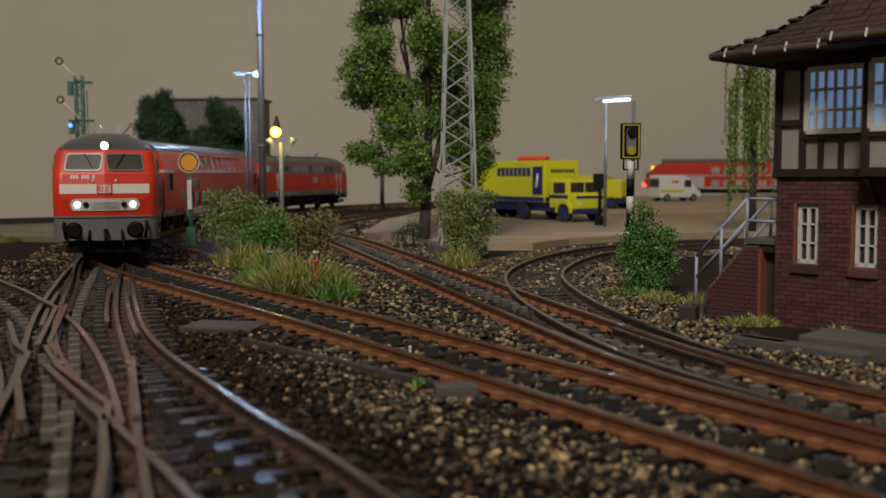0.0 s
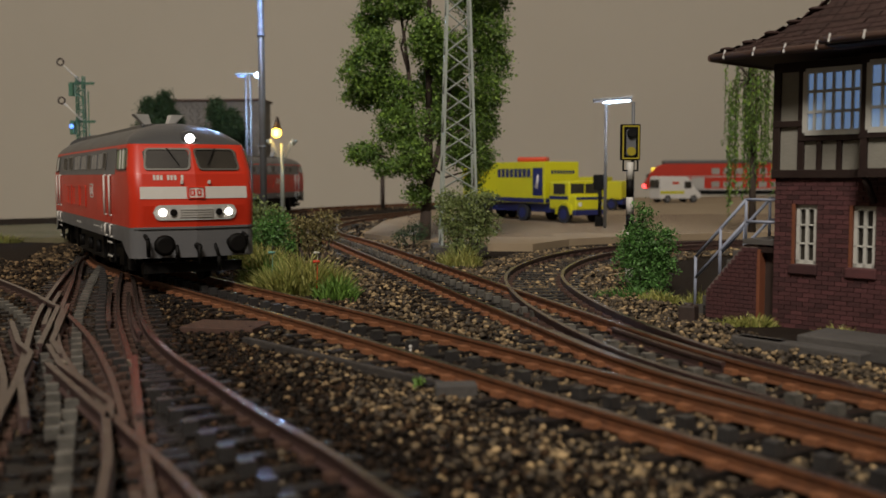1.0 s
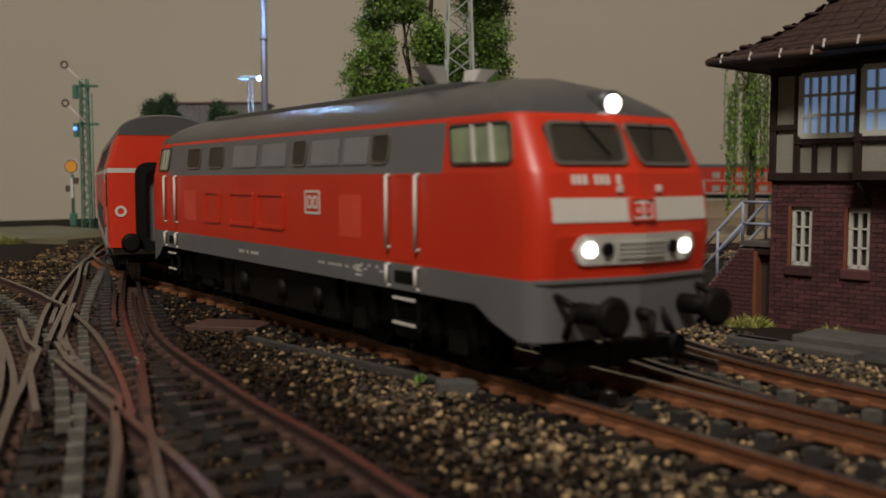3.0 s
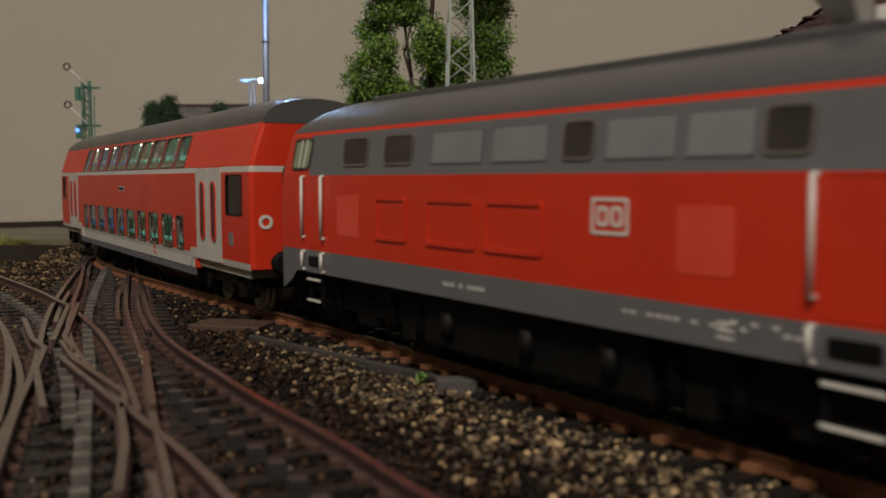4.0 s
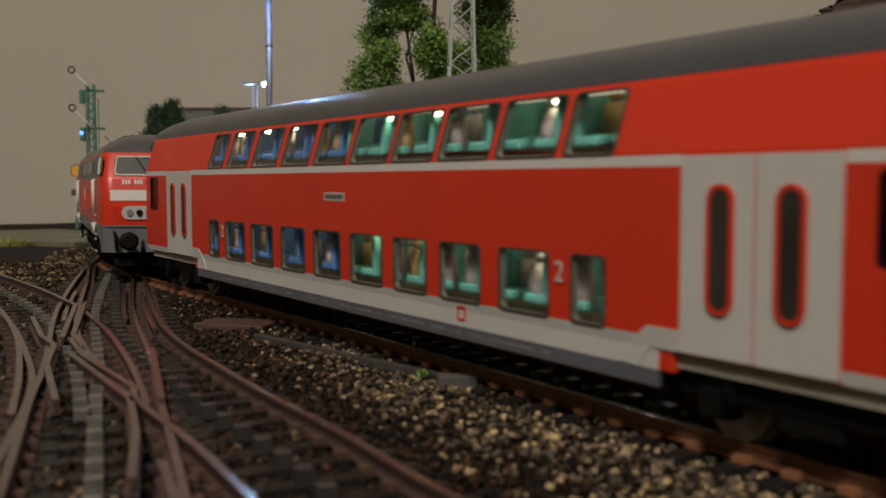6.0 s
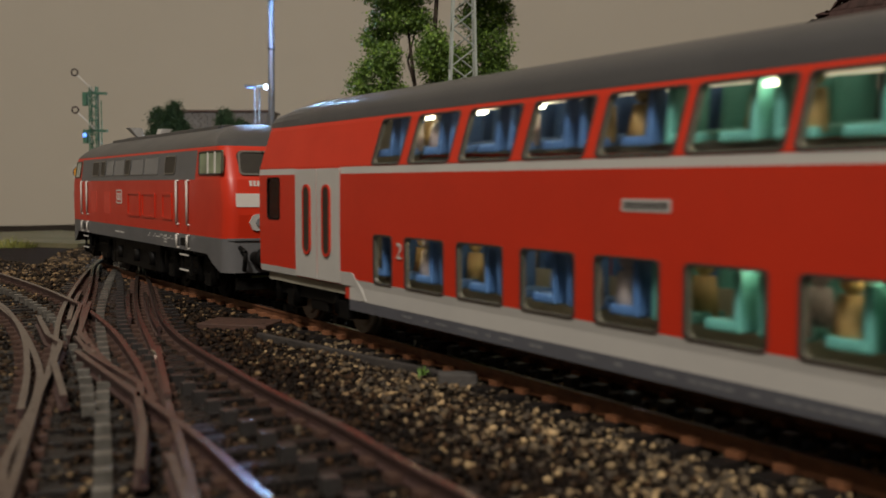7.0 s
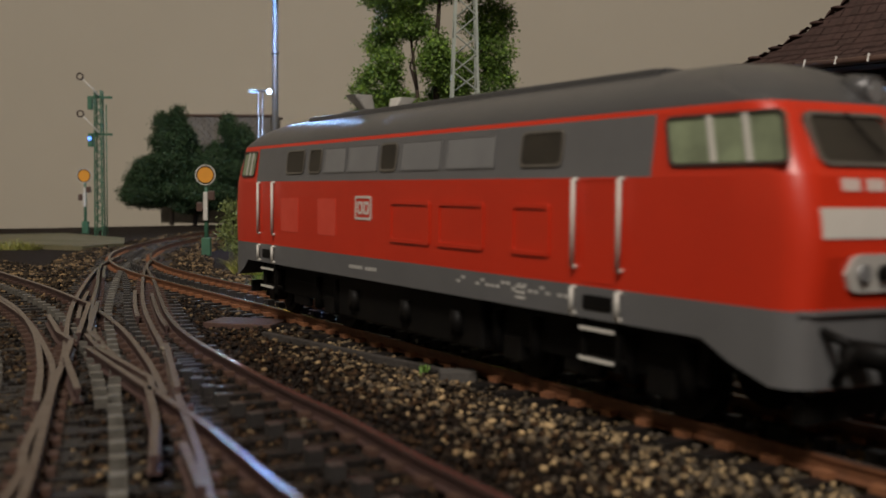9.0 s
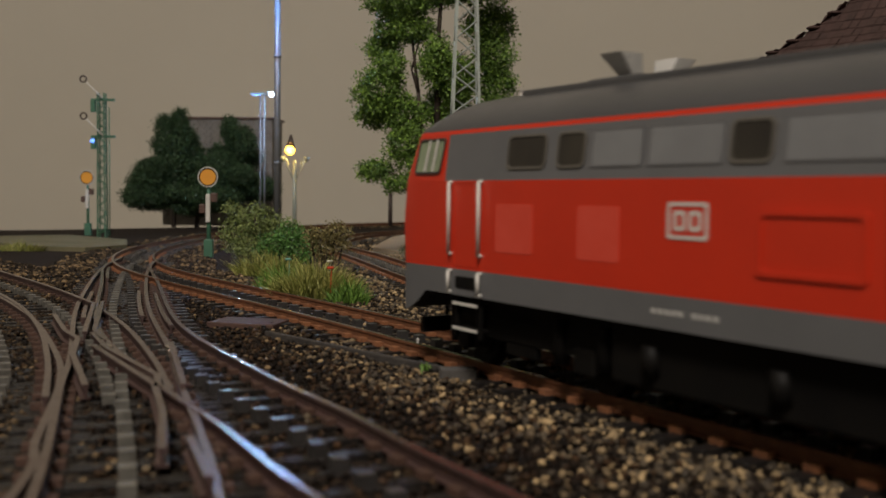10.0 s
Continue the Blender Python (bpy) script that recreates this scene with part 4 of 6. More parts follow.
WINW = mat("white_window_frame", (0.58, 0.58, 0.53), 0.5, second=(0.48, 0.48, 0.43), scale=200)
DOORW = mat("orange_brown_wood", (0.22, 0.075, 0.035), 0.6, second=(0.15, 0.05, 0.025), scale=300)
DOORD = mat("dark_door_wood", (0.05, 0.032, 0.025), 0.6, second=(0.03, 0.02, 0.016), scale=300)
BLUEP = mat("blue_grey_railing_paint", (0.30, 0.33, 0.42), 0.5, second=(0.24, 0.27, 0.34), scale=150)
STONES = mat("grey_stone_slab", (0.10, 0.092, 0.083), 0.85, second=(0.055, 0.05, 0.045), scale=90, bump=0.5, fine=1500)
BLUELIT = mat("blue_lit_room", (0.2, 0.3, 0.5), 0.5, second=(0.28, 0.36, 0.3), scale=60, emit=(0.18, 0.36, 0.9), power=0.38)

lit = BLUELIT.node_tree
glow = lit.nodes.new("ShaderNodeTexNoise")
glow.inputs["Scale"].default_value, glow.inputs["Detail"].default_value = 110, 3
lit_mix = lit.nodes.new("ShaderNodeMix")
lit_mix.data_type = "RGBA"
lit_mix.inputs["A"].default_value, lit_mix.inputs["B"].default_value = (0.30, 0.36, 0.28, 1), (0.17, 0.34, 0.80, 1)
lit_fac = lit.nodes.new("ShaderNodeMapRange")
lit_fac.inputs[1].default_value, lit_fac.inputs[2].default_value = 0.38, 0.55
lit.links.new(glow.outputs["Fac"], lit_fac.inputs[0])
lit.links.new(lit_fac.outputs[0], lit_mix.inputs["Factor"])
lit.links.new(lit_mix.outputs["Result"], lit.nodes["Principled BSDF"].inputs["Emission Color"])

BX, BY, BT = 6.60, 19.91, -47.0


def signal_box():
    sb = thing("signal_box", BX, BY, 0, BT, "model signal box of dark brick and half-timbered plaster", "building")

    def slab(name, lim, material, label="", parent=None, bevel=0.0):
        bm = bmesh.new()
        box(bm, *lim, bevel=bevel)
        return part(name, bm, material, parent or sb, label)
    z0, z1 = -0.3, 2.66
    wins = [(0.43, 0.85), (1.56, 1.98), (2.7, 3.12), (3.85, 4.27)]
    # mortar core with openings
    xs = [0.0] + [q for w in wins for q in w] + [5.2]
    core = bmesh.new()
    for i in range(len(xs) - 1):
        if i % 2 == 0:
            box(core, xs[i], xs[i + 1], 0.02, 0.35, z0, z1)
        else:
            box(core, xs[i], xs[i + 1], 0.02, 0.35, z0, 0.98)
            box(core, xs[i], xs[i + 1], 0.02, 0.35, 2.12, z1)
    box(core, 0.0, 0.3, 0.35, 4.5, z0, z1)
    box(core, 4.9, 5.2, 0.35, 4.5, z0, z1)
    box(core, 0.3, 4.9, 4.2, 4.5, z0, z1)
    wall = part("brick_wall", core, MORTAR, sb, "dark red brick wall with pale joints")
    for a, b in wins:
        bm = bmesh.new()
        box(bm, a, b, 0.12, 0.16, 0.98, 2.12)
        w = part("window", bm, PANE, sb, "narrow arched window with white frame")
        bm = bmesh.new()
        for lim in ((a, a + 0.07, 0.98, 2.08), (b - 0.07, b, 0.98, 2.08), ((a + b) / 2 - 0.03, (a + b) / 2 + 0.03, 0.98, 2.1), (a, b, 0.98, 1.05), (a, b, 2.04, 2.12), (a, b, 1.36, 1.39), (a, b, 1.72, 1.75)):
            box(bm, lim[0], lim[1], 0.06, 0.13, lim[2], lim[3])
        part("window_frame", bm, WINW, w)
        bm = bmesh.new()
        box(bm, a - 0.1, b + 0.06, -0.07, 0.05, 0.78, 0.97, bevel=0.02)
        part("window_sill", bm, BRICK, w)
        bm = bmesh.new()
        box(bm, a - 0.06, a, -0.015, 0.06, 0.97, 2.14)
        part("reveal", bm, DOORW, w)
    # timbered storey
    slab("plaster_wall", (0.05, 5.15, -0.02, 0.3, 2.75, 4.78), PLASTER, "cream plaster infill")
    slab("plaster_wall", (0.05, 0.35, 0.3, 4.4, 2.75, 4.78), PLASTER)
    slab("back_wall", (0.35, 5.15, 4.1, 4.4, 2.75, 4.78), PLASTER)
    for lim in ((-0.04, 5.2, 2.64, 2.80), (-0.04, 5.2, 4.68, 4.86), (-0.04, 0.6, 3.62, 3.74), (0.5, 1.9, 3.34, 3.48)):
        slab("timber_beam", (lim[0], lim[1], -0.09, 0.1, lim[2], lim[3]), TIMBER, bevel=0.012)
    for a, b, lo, hi in ((-0.04, 0.10, 2.75, 4.75), (0.47, 0.60, 2.75, 4.75), (0.85, 0.95, 2.75, 3.4), (1.24, 1.34, 2.75, 3.4), (1.74, 1.88, 2.75, 4.75)):
        slab("timber_post", (a, b, -0.075, 0.08, lo, hi), TIMBER, bevel=0.012)
    slab("timber_beam", (-0.06, 0.1, -0.06, 4.45, 2.62, 2.8), TIMBER)
    # big lit window
    def lit_window(a, b, y, lo, hi, cols):
        bm = bmesh.new()
        box(bm, a, b, y + 0.02, y + 0.05, lo, hi)
        w = part("window", bm, BLUELIT, sb, "window lit blue from inside")
        bm = bmesh.new()
        for k in range(cols + 1):
            x = a + (b - a) * k / cols
            t = 0.05 if k in (0, cols) else 0.025
            box(bm, x - t, x + t, y - 0.03, y + 0.02, lo, hi)
        for k in range(4):
            z = lo + (hi - lo) * k / 3
            t = 0.05 if k in (0, 3) else 0.028
            box(bm, a, b, y - 0.035, y + 0.015, z - t, z + t)
        part("window_frame", bm, WINW, w)
    lit_window(0.63, 1.72, -0.08, 3.50, 4.66, 6)
    # bay
    slab("bay", (1.92, 4.4, -0.45, 0.0, 2.80, 4.75), PLASTER, "projecting plastered bay")
    lit_window(2.02, 2.95, -0.50, 3.50, 4.68, 4)
    lit_window(3.2, 4.2, -0.50, 3.50, 4.68, 4)
    for a, b, lo, hi in ((1.88, 2.0, 2.72, 4.8), (2.97, 3.12, 2.72, 4.8), (4.25, 4.4, 2.72, 4.8)):
        slab("timber_post", (a, b, -0.52, -0.40, lo, hi), TIMBER)
    for lo, hi in ((2.66, 2.82), (3.36, 3.46), (4.7, 4.84)):
        slab("timber_beam", (1.86, 4.42, -0.53, -0.02, lo, hi), TIMBER)
    bm = bmesh.new()
    rod(bm, (1.95, 0.0, 2.2), (1.95, -0.45, 2.66), 0.06)
    rod(bm, (4.3, 0.0, 2.2), (4.3, -0.45, 2.66), 0.06)
    part("bracket", bm, TIMBER, sb)["kind"] = "stuff"
    # roof with flared eaves: rows of tiles over a hipped shell
    def roof_at(d):
        """The height at a distance in from the eaves."""
        return 5.03 + 0.32 * d + 0.2 * d * d if d < 2.4 else 5.03 + 0.32 * 2.4 + 0.2 * 5.76 + (d - 2.4) * 1.28
    ex0, ex1, ey0, ey1 = -0.92, 6.2, -0.85, 5.3
    tiles = bmesh.new()
    steps = [0.2 * k for k in range(16)]
    for k, d in enumerate(steps):
        za, zb = roof_at(d) + 0.05, roof_at(d + 0.22) + 0.02
        x, off = ex0 + d, (k % 2) * 0.09
        while x < ex1 - d:
            w = min(0.18, ex1 - d - x)
            j = random.uniform(-0.012, 0.012)
            vs = [tiles.verts.new(p) for p in ((x, ey0 + d, za + j), (x + w - 0.012, ey0 + d, za + j), (x + w - 0.012, ey0 + d + 0.23, zb + j), (x, ey0 + d + 0.23, zb + j), (x, ey0 + d, za + j - 0.05), (x + w - 0.012, ey0 + d, za + j - 0.05))]
            tiles.faces.new(vs[:4])
            tiles.faces.new((vs[4], vs[5], vs[1], vs[0]))
            x += 0.18
        y = ey0 + d
        while y < ey1 - d:
            w = min(0.18, ey1 - d - y)
            j = random.uniform(-0.012, 0.012)
            vs = [tiles.verts.new(p) for p in ((ex0 + d, y, za + j), (ex0 + d, y + w - 0.012, za + j), (ex0 + d + 0.23, y + w - 0.012, zb + j), (ex0 + d + 0.23, y, zb + j), (ex0 + d, y, za + j - 0.05), (ex0 + d, y + w - 0.012, za + j - 0.05))]
            tiles.faces.new(vs[:4])
            tiles.faces.new((vs[4], vs[5], vs[1], vs[0]))
            y += 0.18
    # lower roof over the bay
    for k in range(4):
        y = ey0 - 0.58 + 0.16 * k
        za = 5.07 + 0.035 * k
        x = 1.62 + 0.09 * (k % 2)
        while x < 4.7:
            j = random.uniform(-0.01, 0.01)
            vs = [tiles.verts.new(p) for p in ((x, y, za + j), (x + 0.168, y, za + j), (x + 0.168, y + 0.2, za + 0.03 + j), (x, y + 0.2, za + 0.03 + j), (x, y, za + j - 0.05), (x + 0.168, y, za + j - 0.05))]
            tiles.faces.new(vs[:4])
            tiles.faces.new((vs[4], vs[5], vs[1], vs[0]))
            x += 0.18
    slab("bay_soffit", (1.62, 4.72, ey0 - 0.58, ey0 + 0.1, 4.93, 5.03), TIMBER, "dark boarded eaves of the bay")
    bm = bmesh.new()
    rod(bm, (1.56, ey0 - 0.64, 5.02), (4.78, ey0 - 0.64, 5.02), 0.07, seg=10)
    bay_gutter = part("gutter", bm, GUTTER, sb, "brown half-round gutter of the bay")
    for x in np.arange(1.75, 4.7, 0.6):
        bm = bmesh.new()
        rod(bm, (x, ey0 - 0.72, 4.97), (x, ey0 - 0.66, 5.12), 0.022, seg=5)
        part("gutter_strap", bm, LGREY, bay_gutter)
    t = part("roof_tiles", tiles, TILE, sb, "rows of brown roof tiles")
    t["kind"] = "stuff"
    bm = bmesh.new()
    rings = []
    for d in (0.0, 0.6, 1.2, 1.8, 2.4, 3.0):
        z = roof_at(d) - 0.03
        rings.append([bm.verts.new(p) for p in ((ex0 + d, ey0 + d, z), (ex1 - d, ey0 + d, z), (ex1 - d, ey1 - d, z), (ex0 + d, ey1 - d, z))])
    for r0, r1 in zip(rings, rings[1:]):
        for i in range(4):
            bm.faces.new((r0[i], r0[(i + 1) % 4], r1[(i + 1) % 4], r1[i]))
    bm.faces.new(rings[-1])
    under = [bm.verts.new(p) for p in ((ex0, ey0, 4.95), (ex1, ey0, 4.95), (ex1, ey1, 4.95), (ex0, ey1, 4.95))]
    bm.faces.new(under[::-1])
    for i in range(4):
        bm.faces.new((under[i], under[(i + 1) % 4], rings[0][(i + 1) % 4], rings[0][i]))
    part("roof", bm, TIMBER, sb, "dark boarded eaves")
    bm = bmesh.new()
    rod(bm, (ex0, ey0 - 0.05, 4.99), (ex1, ey0 - 0.05, 4.99), 0.075, seg=10)
    rod(bm, (ex0 - 0.05, ey0, 4.99), (ex0 - 0.05, ey1, 4.99), 0.075, seg=10)
    part("gutter", bm, GUTTER, sb, "brown half-round gutter")
    bm = bmesh.new()
    for x in np.arange(ex0 + 0.3, ex1, 0.62):
        rod(bm, (x, ey0 - 0.13, 4.94), (x, ey0 - 0.06, 5.11), 0.022, seg=5)
    part("gutter_bracket", bm, LGREY, sb, "pale gutter straps")["kind"] = "stuff"
    bm = bmesh.new()
    for d in np.arange(0.2, 3.0, 0.3):
        ball(bm, (ex0 + d, ey0 + d, roof_at(d) + 0.05), 0.12, 8, 5, 1.3, 1.3, 0.4)
    part("hip_tile", bm, TILE, sb)["kind"] = "stuff"
    # stair block with door, beside the wall
    bm = bmesh.new()
    prof = [(-1.6, z0), (-0.42, z0), (-0.42, 1.3), (-0.75, 1.28), (-1.6, 0.3)]
    a, b = [bm.verts.new((x, 0.17, z)) for x, z in prof], [bm.verts.new((x, 0.36, z)) for x, z in prof]
    bm.faces.new(a)
    bm.faces.new(b[::-1])
    for k in range(5):
        bm.faces.new((a[k], b[k], b[(k + 1) % 5], a[(k + 1) % 5]))
    part("stair_wall", bm, MORTAR, sb, "sloping brick stair wall")
    slab("stair_block", (-0.42, 0.0, 0.45, 1.2, z0, 1.3), MORTAR)
    slab("landing", (-0.75, 0.0, 0.12, 1.3, 1.3, 1.4), STONES)
    slab("door", (-0.36, -0.03, 0.34, 0.4, z0, 1.14), DOORD, "dark wooden cellar door")
    slab("door_frame", (-0.43, -0.36, 0.12, 0.42, z0, 1.2), DOORW, "orange-brown door post")
    slab("lintel", (-0.44, 0.0, 0.16, 0.42, 1.14, 1.26), TIMBER)
    for k in range(7):
        slab("stair_step", (-1.0 - 0.14 * (k + 1), -0.86 - 0.14 * k, 0.4, 1.2, z0, 1.12 - 0.2 * k), STONES, bevel=0.01)
    for y in (0.28, 1.25):
        for a, b in (((-0.78, 1.35), (-0.78, 2.22)), ((-0.05, 1.35), (-0.05, 2.22)), ((-0.78, 2.2), (-0.05, 2.2)), ((-0.78, 1.75), (-0.05, 1.75)), ((-0.78, 2.2), (-1.95, 0.95)), ((-0.78, 1.75), (-1.95, 0.5)), ((-1.95, -0.25), (-1.95, 0.97)), ((-1.36, 0.4), (-1.36, 1.62))):
            bm = bmesh.new()
            rod(bm, (a[0], y, a[1]), (b[0], y, b[1]), 0.035, seg=6)
            part("railing_bar", bm, BLUEP, sb, "blue-grey tubular railing bar")
    # bricks, each a piece of the wall
    bm = bmesh.new()
    box(bm, 0.006, 0.244, -0.012, 0.05, 0.006, 0.084)
    whole = to_mesh("brick", bm, BRICK)
    bm = bmesh.new()
    box(bm, 0.006, 0.114, -0.012, 0.05, 0.006, 0.084)
    half = to_mesh("brick", bm, BRICK)
    rest = bmesh.new()
    count = 0
    for row in range(33):
        z = z0 + 0.09 * row
        x = -0.125 * (row % 2)
        while x < 5.15:
            free = not any(a - 0.2 < x < b and 0.80 < z + 0.045 < 2.14 for a, b in wins)
            xx, me, w = x, whole, 0.25
            if x < 0:
                xx, me, w = 0.0, half, 0.125
            if not free:
                for a, b in wins:
                    if x < a < x + 0.25 and a - x > 0.12:
                        free, me, w = True, half, 0.125
                    if a - 0.2 < x < b and x + 0.25 > b + 0.12:
                        free, me, w, xx = True, half, 0.125, x + 0.125
            if free:
                if xx < 2.35 and count < 296:
                    ob = new("brick", me)
                    ob.parent = wall
                    ob.matrix_basis = at(xx, random.uniform(-0.004, 0.004) + 0.0, z)
                    count += 1
                else:
                    box(rest, xx + 0.006, xx + w - 0.006, -0.012, 0.05, z + 0.006, z + 0.084)
            x += 0.25
    part("brick_rest", rest, BRICK, wall)["kind"] = "stuff"
    side = bmesh.new()
    for row in range(17):
        z = z0 + 0.09 * row
        start = max(-1.6, -1.6 + (z + 0.09 - 0.3) * 0.87)
        x = -0.42 - 0.1 * (row % 2)
        box(side, x + 0.006, -0.426, 0.14, 0.2, z + 0.006, z + 0.084)
        while x > start + 0.03:
            lo = max(start, x - 0.2)
            box(side, lo + 0.006, x - 0.006, 0.14, 0.2, z + 0.006, z + 0.084)
            x -= 0.2
    part("brick_rest", side, BRICK, sb)["kind"] = "stuff"


signal_box()


TROUGH = mat("dark_grey_trough", (0.06, 0.053, 0.047), 0.8, second=(0.03, 0.026, 0.023), scale=250, bump=0.5, fine=2000, spec=0.3)


def slabs():
    for k, (x, y, l, w, t) in enumerate(((6.0, 16.9, 2.4, 0.35, -52), (7.6, 16.2, 3.4, 1.1, -47), (5.55, 17.4, 0.9, 0.3, -50))):
        bm = bmesh.new()
        box(bm, -l / 2, l / 2, -w / 2, w / 2, -0.32, -0.12 if k != 1 else 0.0, bevel=0.03)
        thing("stone_slab", x, y, 0, t, "weathered grey stone slab beside the track", "slab", "stone slabs", bm=bm, material=STONES)
    bm = bmesh.new()
    box(bm, -2.85, 2.85, -0.06, 0.06, -0.3, -0.16, bevel=0.02)
    thing("cable_trough", -1.6, 15.9, 0, -47.5, "long dark grey cable trough cover lying in the ballast", "cable trough", bm=bm, material=TROUGH)
    bm = bmesh.new()
    box(bm, -0.28, 0.28, -0.16, 0.16, -0.3, -0.1, bevel=0.02)
    thing("trough_lid", 0.2, 13.75, 0, 5, "flat grey trough lid in the ballast", "lid", bm=bm, material=STONES)
    bm = bmesh.new()
    box(bm, -0.75, 0.75, -0.5, 0.5, -0.3, -0.17, bevel=0.02)
    thing("point_motor_cover", -4.2, 19.6, 0, -12, "flat dark brown point motor cover", "cover", bm=bm, material=CLIPD)
    bm = bmesh.new()
    box(bm, -0.17, 0.17, -0.17, 0.17, -0.3, 0.06, bevel=0.03)
    rod(bm, (0, 0, 0.0), (0, 0, 0.1), 0.1)
    thing("relay_box", 5.05, 20.4, 0, -30, "small dark relay box beside the track", "box", bm=bm, material=DOORD)


slabs()


# ---- plants ----
def leaf_material(name, dark, light, rough=0.6):
    m = mat(name, dark, rough, second=light, scale=120, mix=0.16, island=0.85)
    return m


LEAF = leaf_material("bright_tree_leaf", (0.04, 0.09, 0.016), (0.27, 0.44, 0.06))
LEAFD = leaf_material("dark_conifer_leaf", (0.016, 0.038, 0.014), (0.05, 0.105, 0.035))
LEAFB = leaf_material("green_bush_leaf", (0.035, 0.09, 0.018), (0.13, 0.32, 0.06))
LEAFG = leaf_material("grey_green_bush_leaf", (0.09, 0.13, 0.038), (0.32, 0.38, 0.12))
LEAFY = leaf_material("ochre_shrub_leaf", (0.10, 0.085, 0.03), (0.30, 0.25, 0.09))
GRASS = leaf_material("yellow_green_grass", (0.12, 0.15, 0.02), (0.52, 0.48, 0.15))
TUFT = leaf_material("fresh_grass", (0.05, 0.12, 0.012), (0.22, 0.38, 0.06))
BARK = mat("dark_bark", (0.030, 0.020, 0.014), 0.9, second=(0.06, 0.042, 0.03), scale=250, bump=0.7, fine=1500)


def quads(name, V, material, parent=None, label="", category=""):
    """A mesh of free four-cornered leaves; V has the shape (n, 4, 3)."""
    n = len(V)
    me = bpy.data.meshes.new(name)
    me.vertices.add(n * 4)
    me.vertices.foreach_set("co", (V.reshape(-1, 3) * U).astype(np.float32).ravel())
    me.loops.add(n * 4)
    me.loops.foreach_set("vertex_index", np.arange(n * 4, dtype=np.int32))
    me.polygons.add(n)
    me.polygons.foreach_set("loop_start", np.arange(0, n * 4, 4, dtype=np.int32))
    me.update(calc_edges=True)
    me.materials.append(material)
    ob = new(name, me)
    ob.parent = parent
    return tagged(ob, label, category)


def leaf_cloud(lobes, density, size, seed, shell=0.5, droop=0.0):
    """Leaves in the outer part of uneven lobes (x, y, z, rx, ry, rz), gathered in small sprigs."""
    rng = np.random.default_rng(seed)
    out = []
    for x, y, z, rx, ry, rz in lobes:
        area = (rx * ry * rz) ** (2 / 3)
        k = max(6, int(density * area / 9))
        d = rng.normal(size=(k, 3))
        d /= np.linalg.norm(d, axis=1)[:, None]
        r = rng.uniform(shell, 1.0, k) ** 0.7 * rng.uniform(0.85, 1.15, k)
        c = np.array([x, y, z]) + d * r[:, None] * np.array([rx, ry, rz])
        p = (c[:, None] + rng.normal(size=(k, 9, 3)) * size * 1.25 * np.array([1, 1, 0.7])).reshape(-1, 3)
        p[:, 2] -= droop * rng.random(len(p))
        out.append(p)
    p = np.concatenate(out)
    n = len(p)
    a = rng.normal(size=(n, 3))
    a /= np.linalg.norm(a, axis=1)[:, None]
    b = np.cross(a, rng.normal(size=(n, 3)))
    b /= np.linalg.norm(b, axis=1)[:, None]
    s = size * rng.uniform(0.6, 1.3, n)[:, None]
    return np.stack([p - a * s * 0.6, p + b * s * 0.32, p + a * s * 0.6, p - b * s * 0.32], 1)


def limbs(stems):
    bm = bmesh.new()
    for pts, r0, r1 in stems:
        for i in range(len(pts) - 1):
            n = len(pts) - 1
            ra, rb = r0 + (r1 - r0) * i / n, r0 + (r1 - r0) * (i + 1) / n
            rod(bm, pts[i], pts[i + 1], ra, rb, seg=8)
    return bm


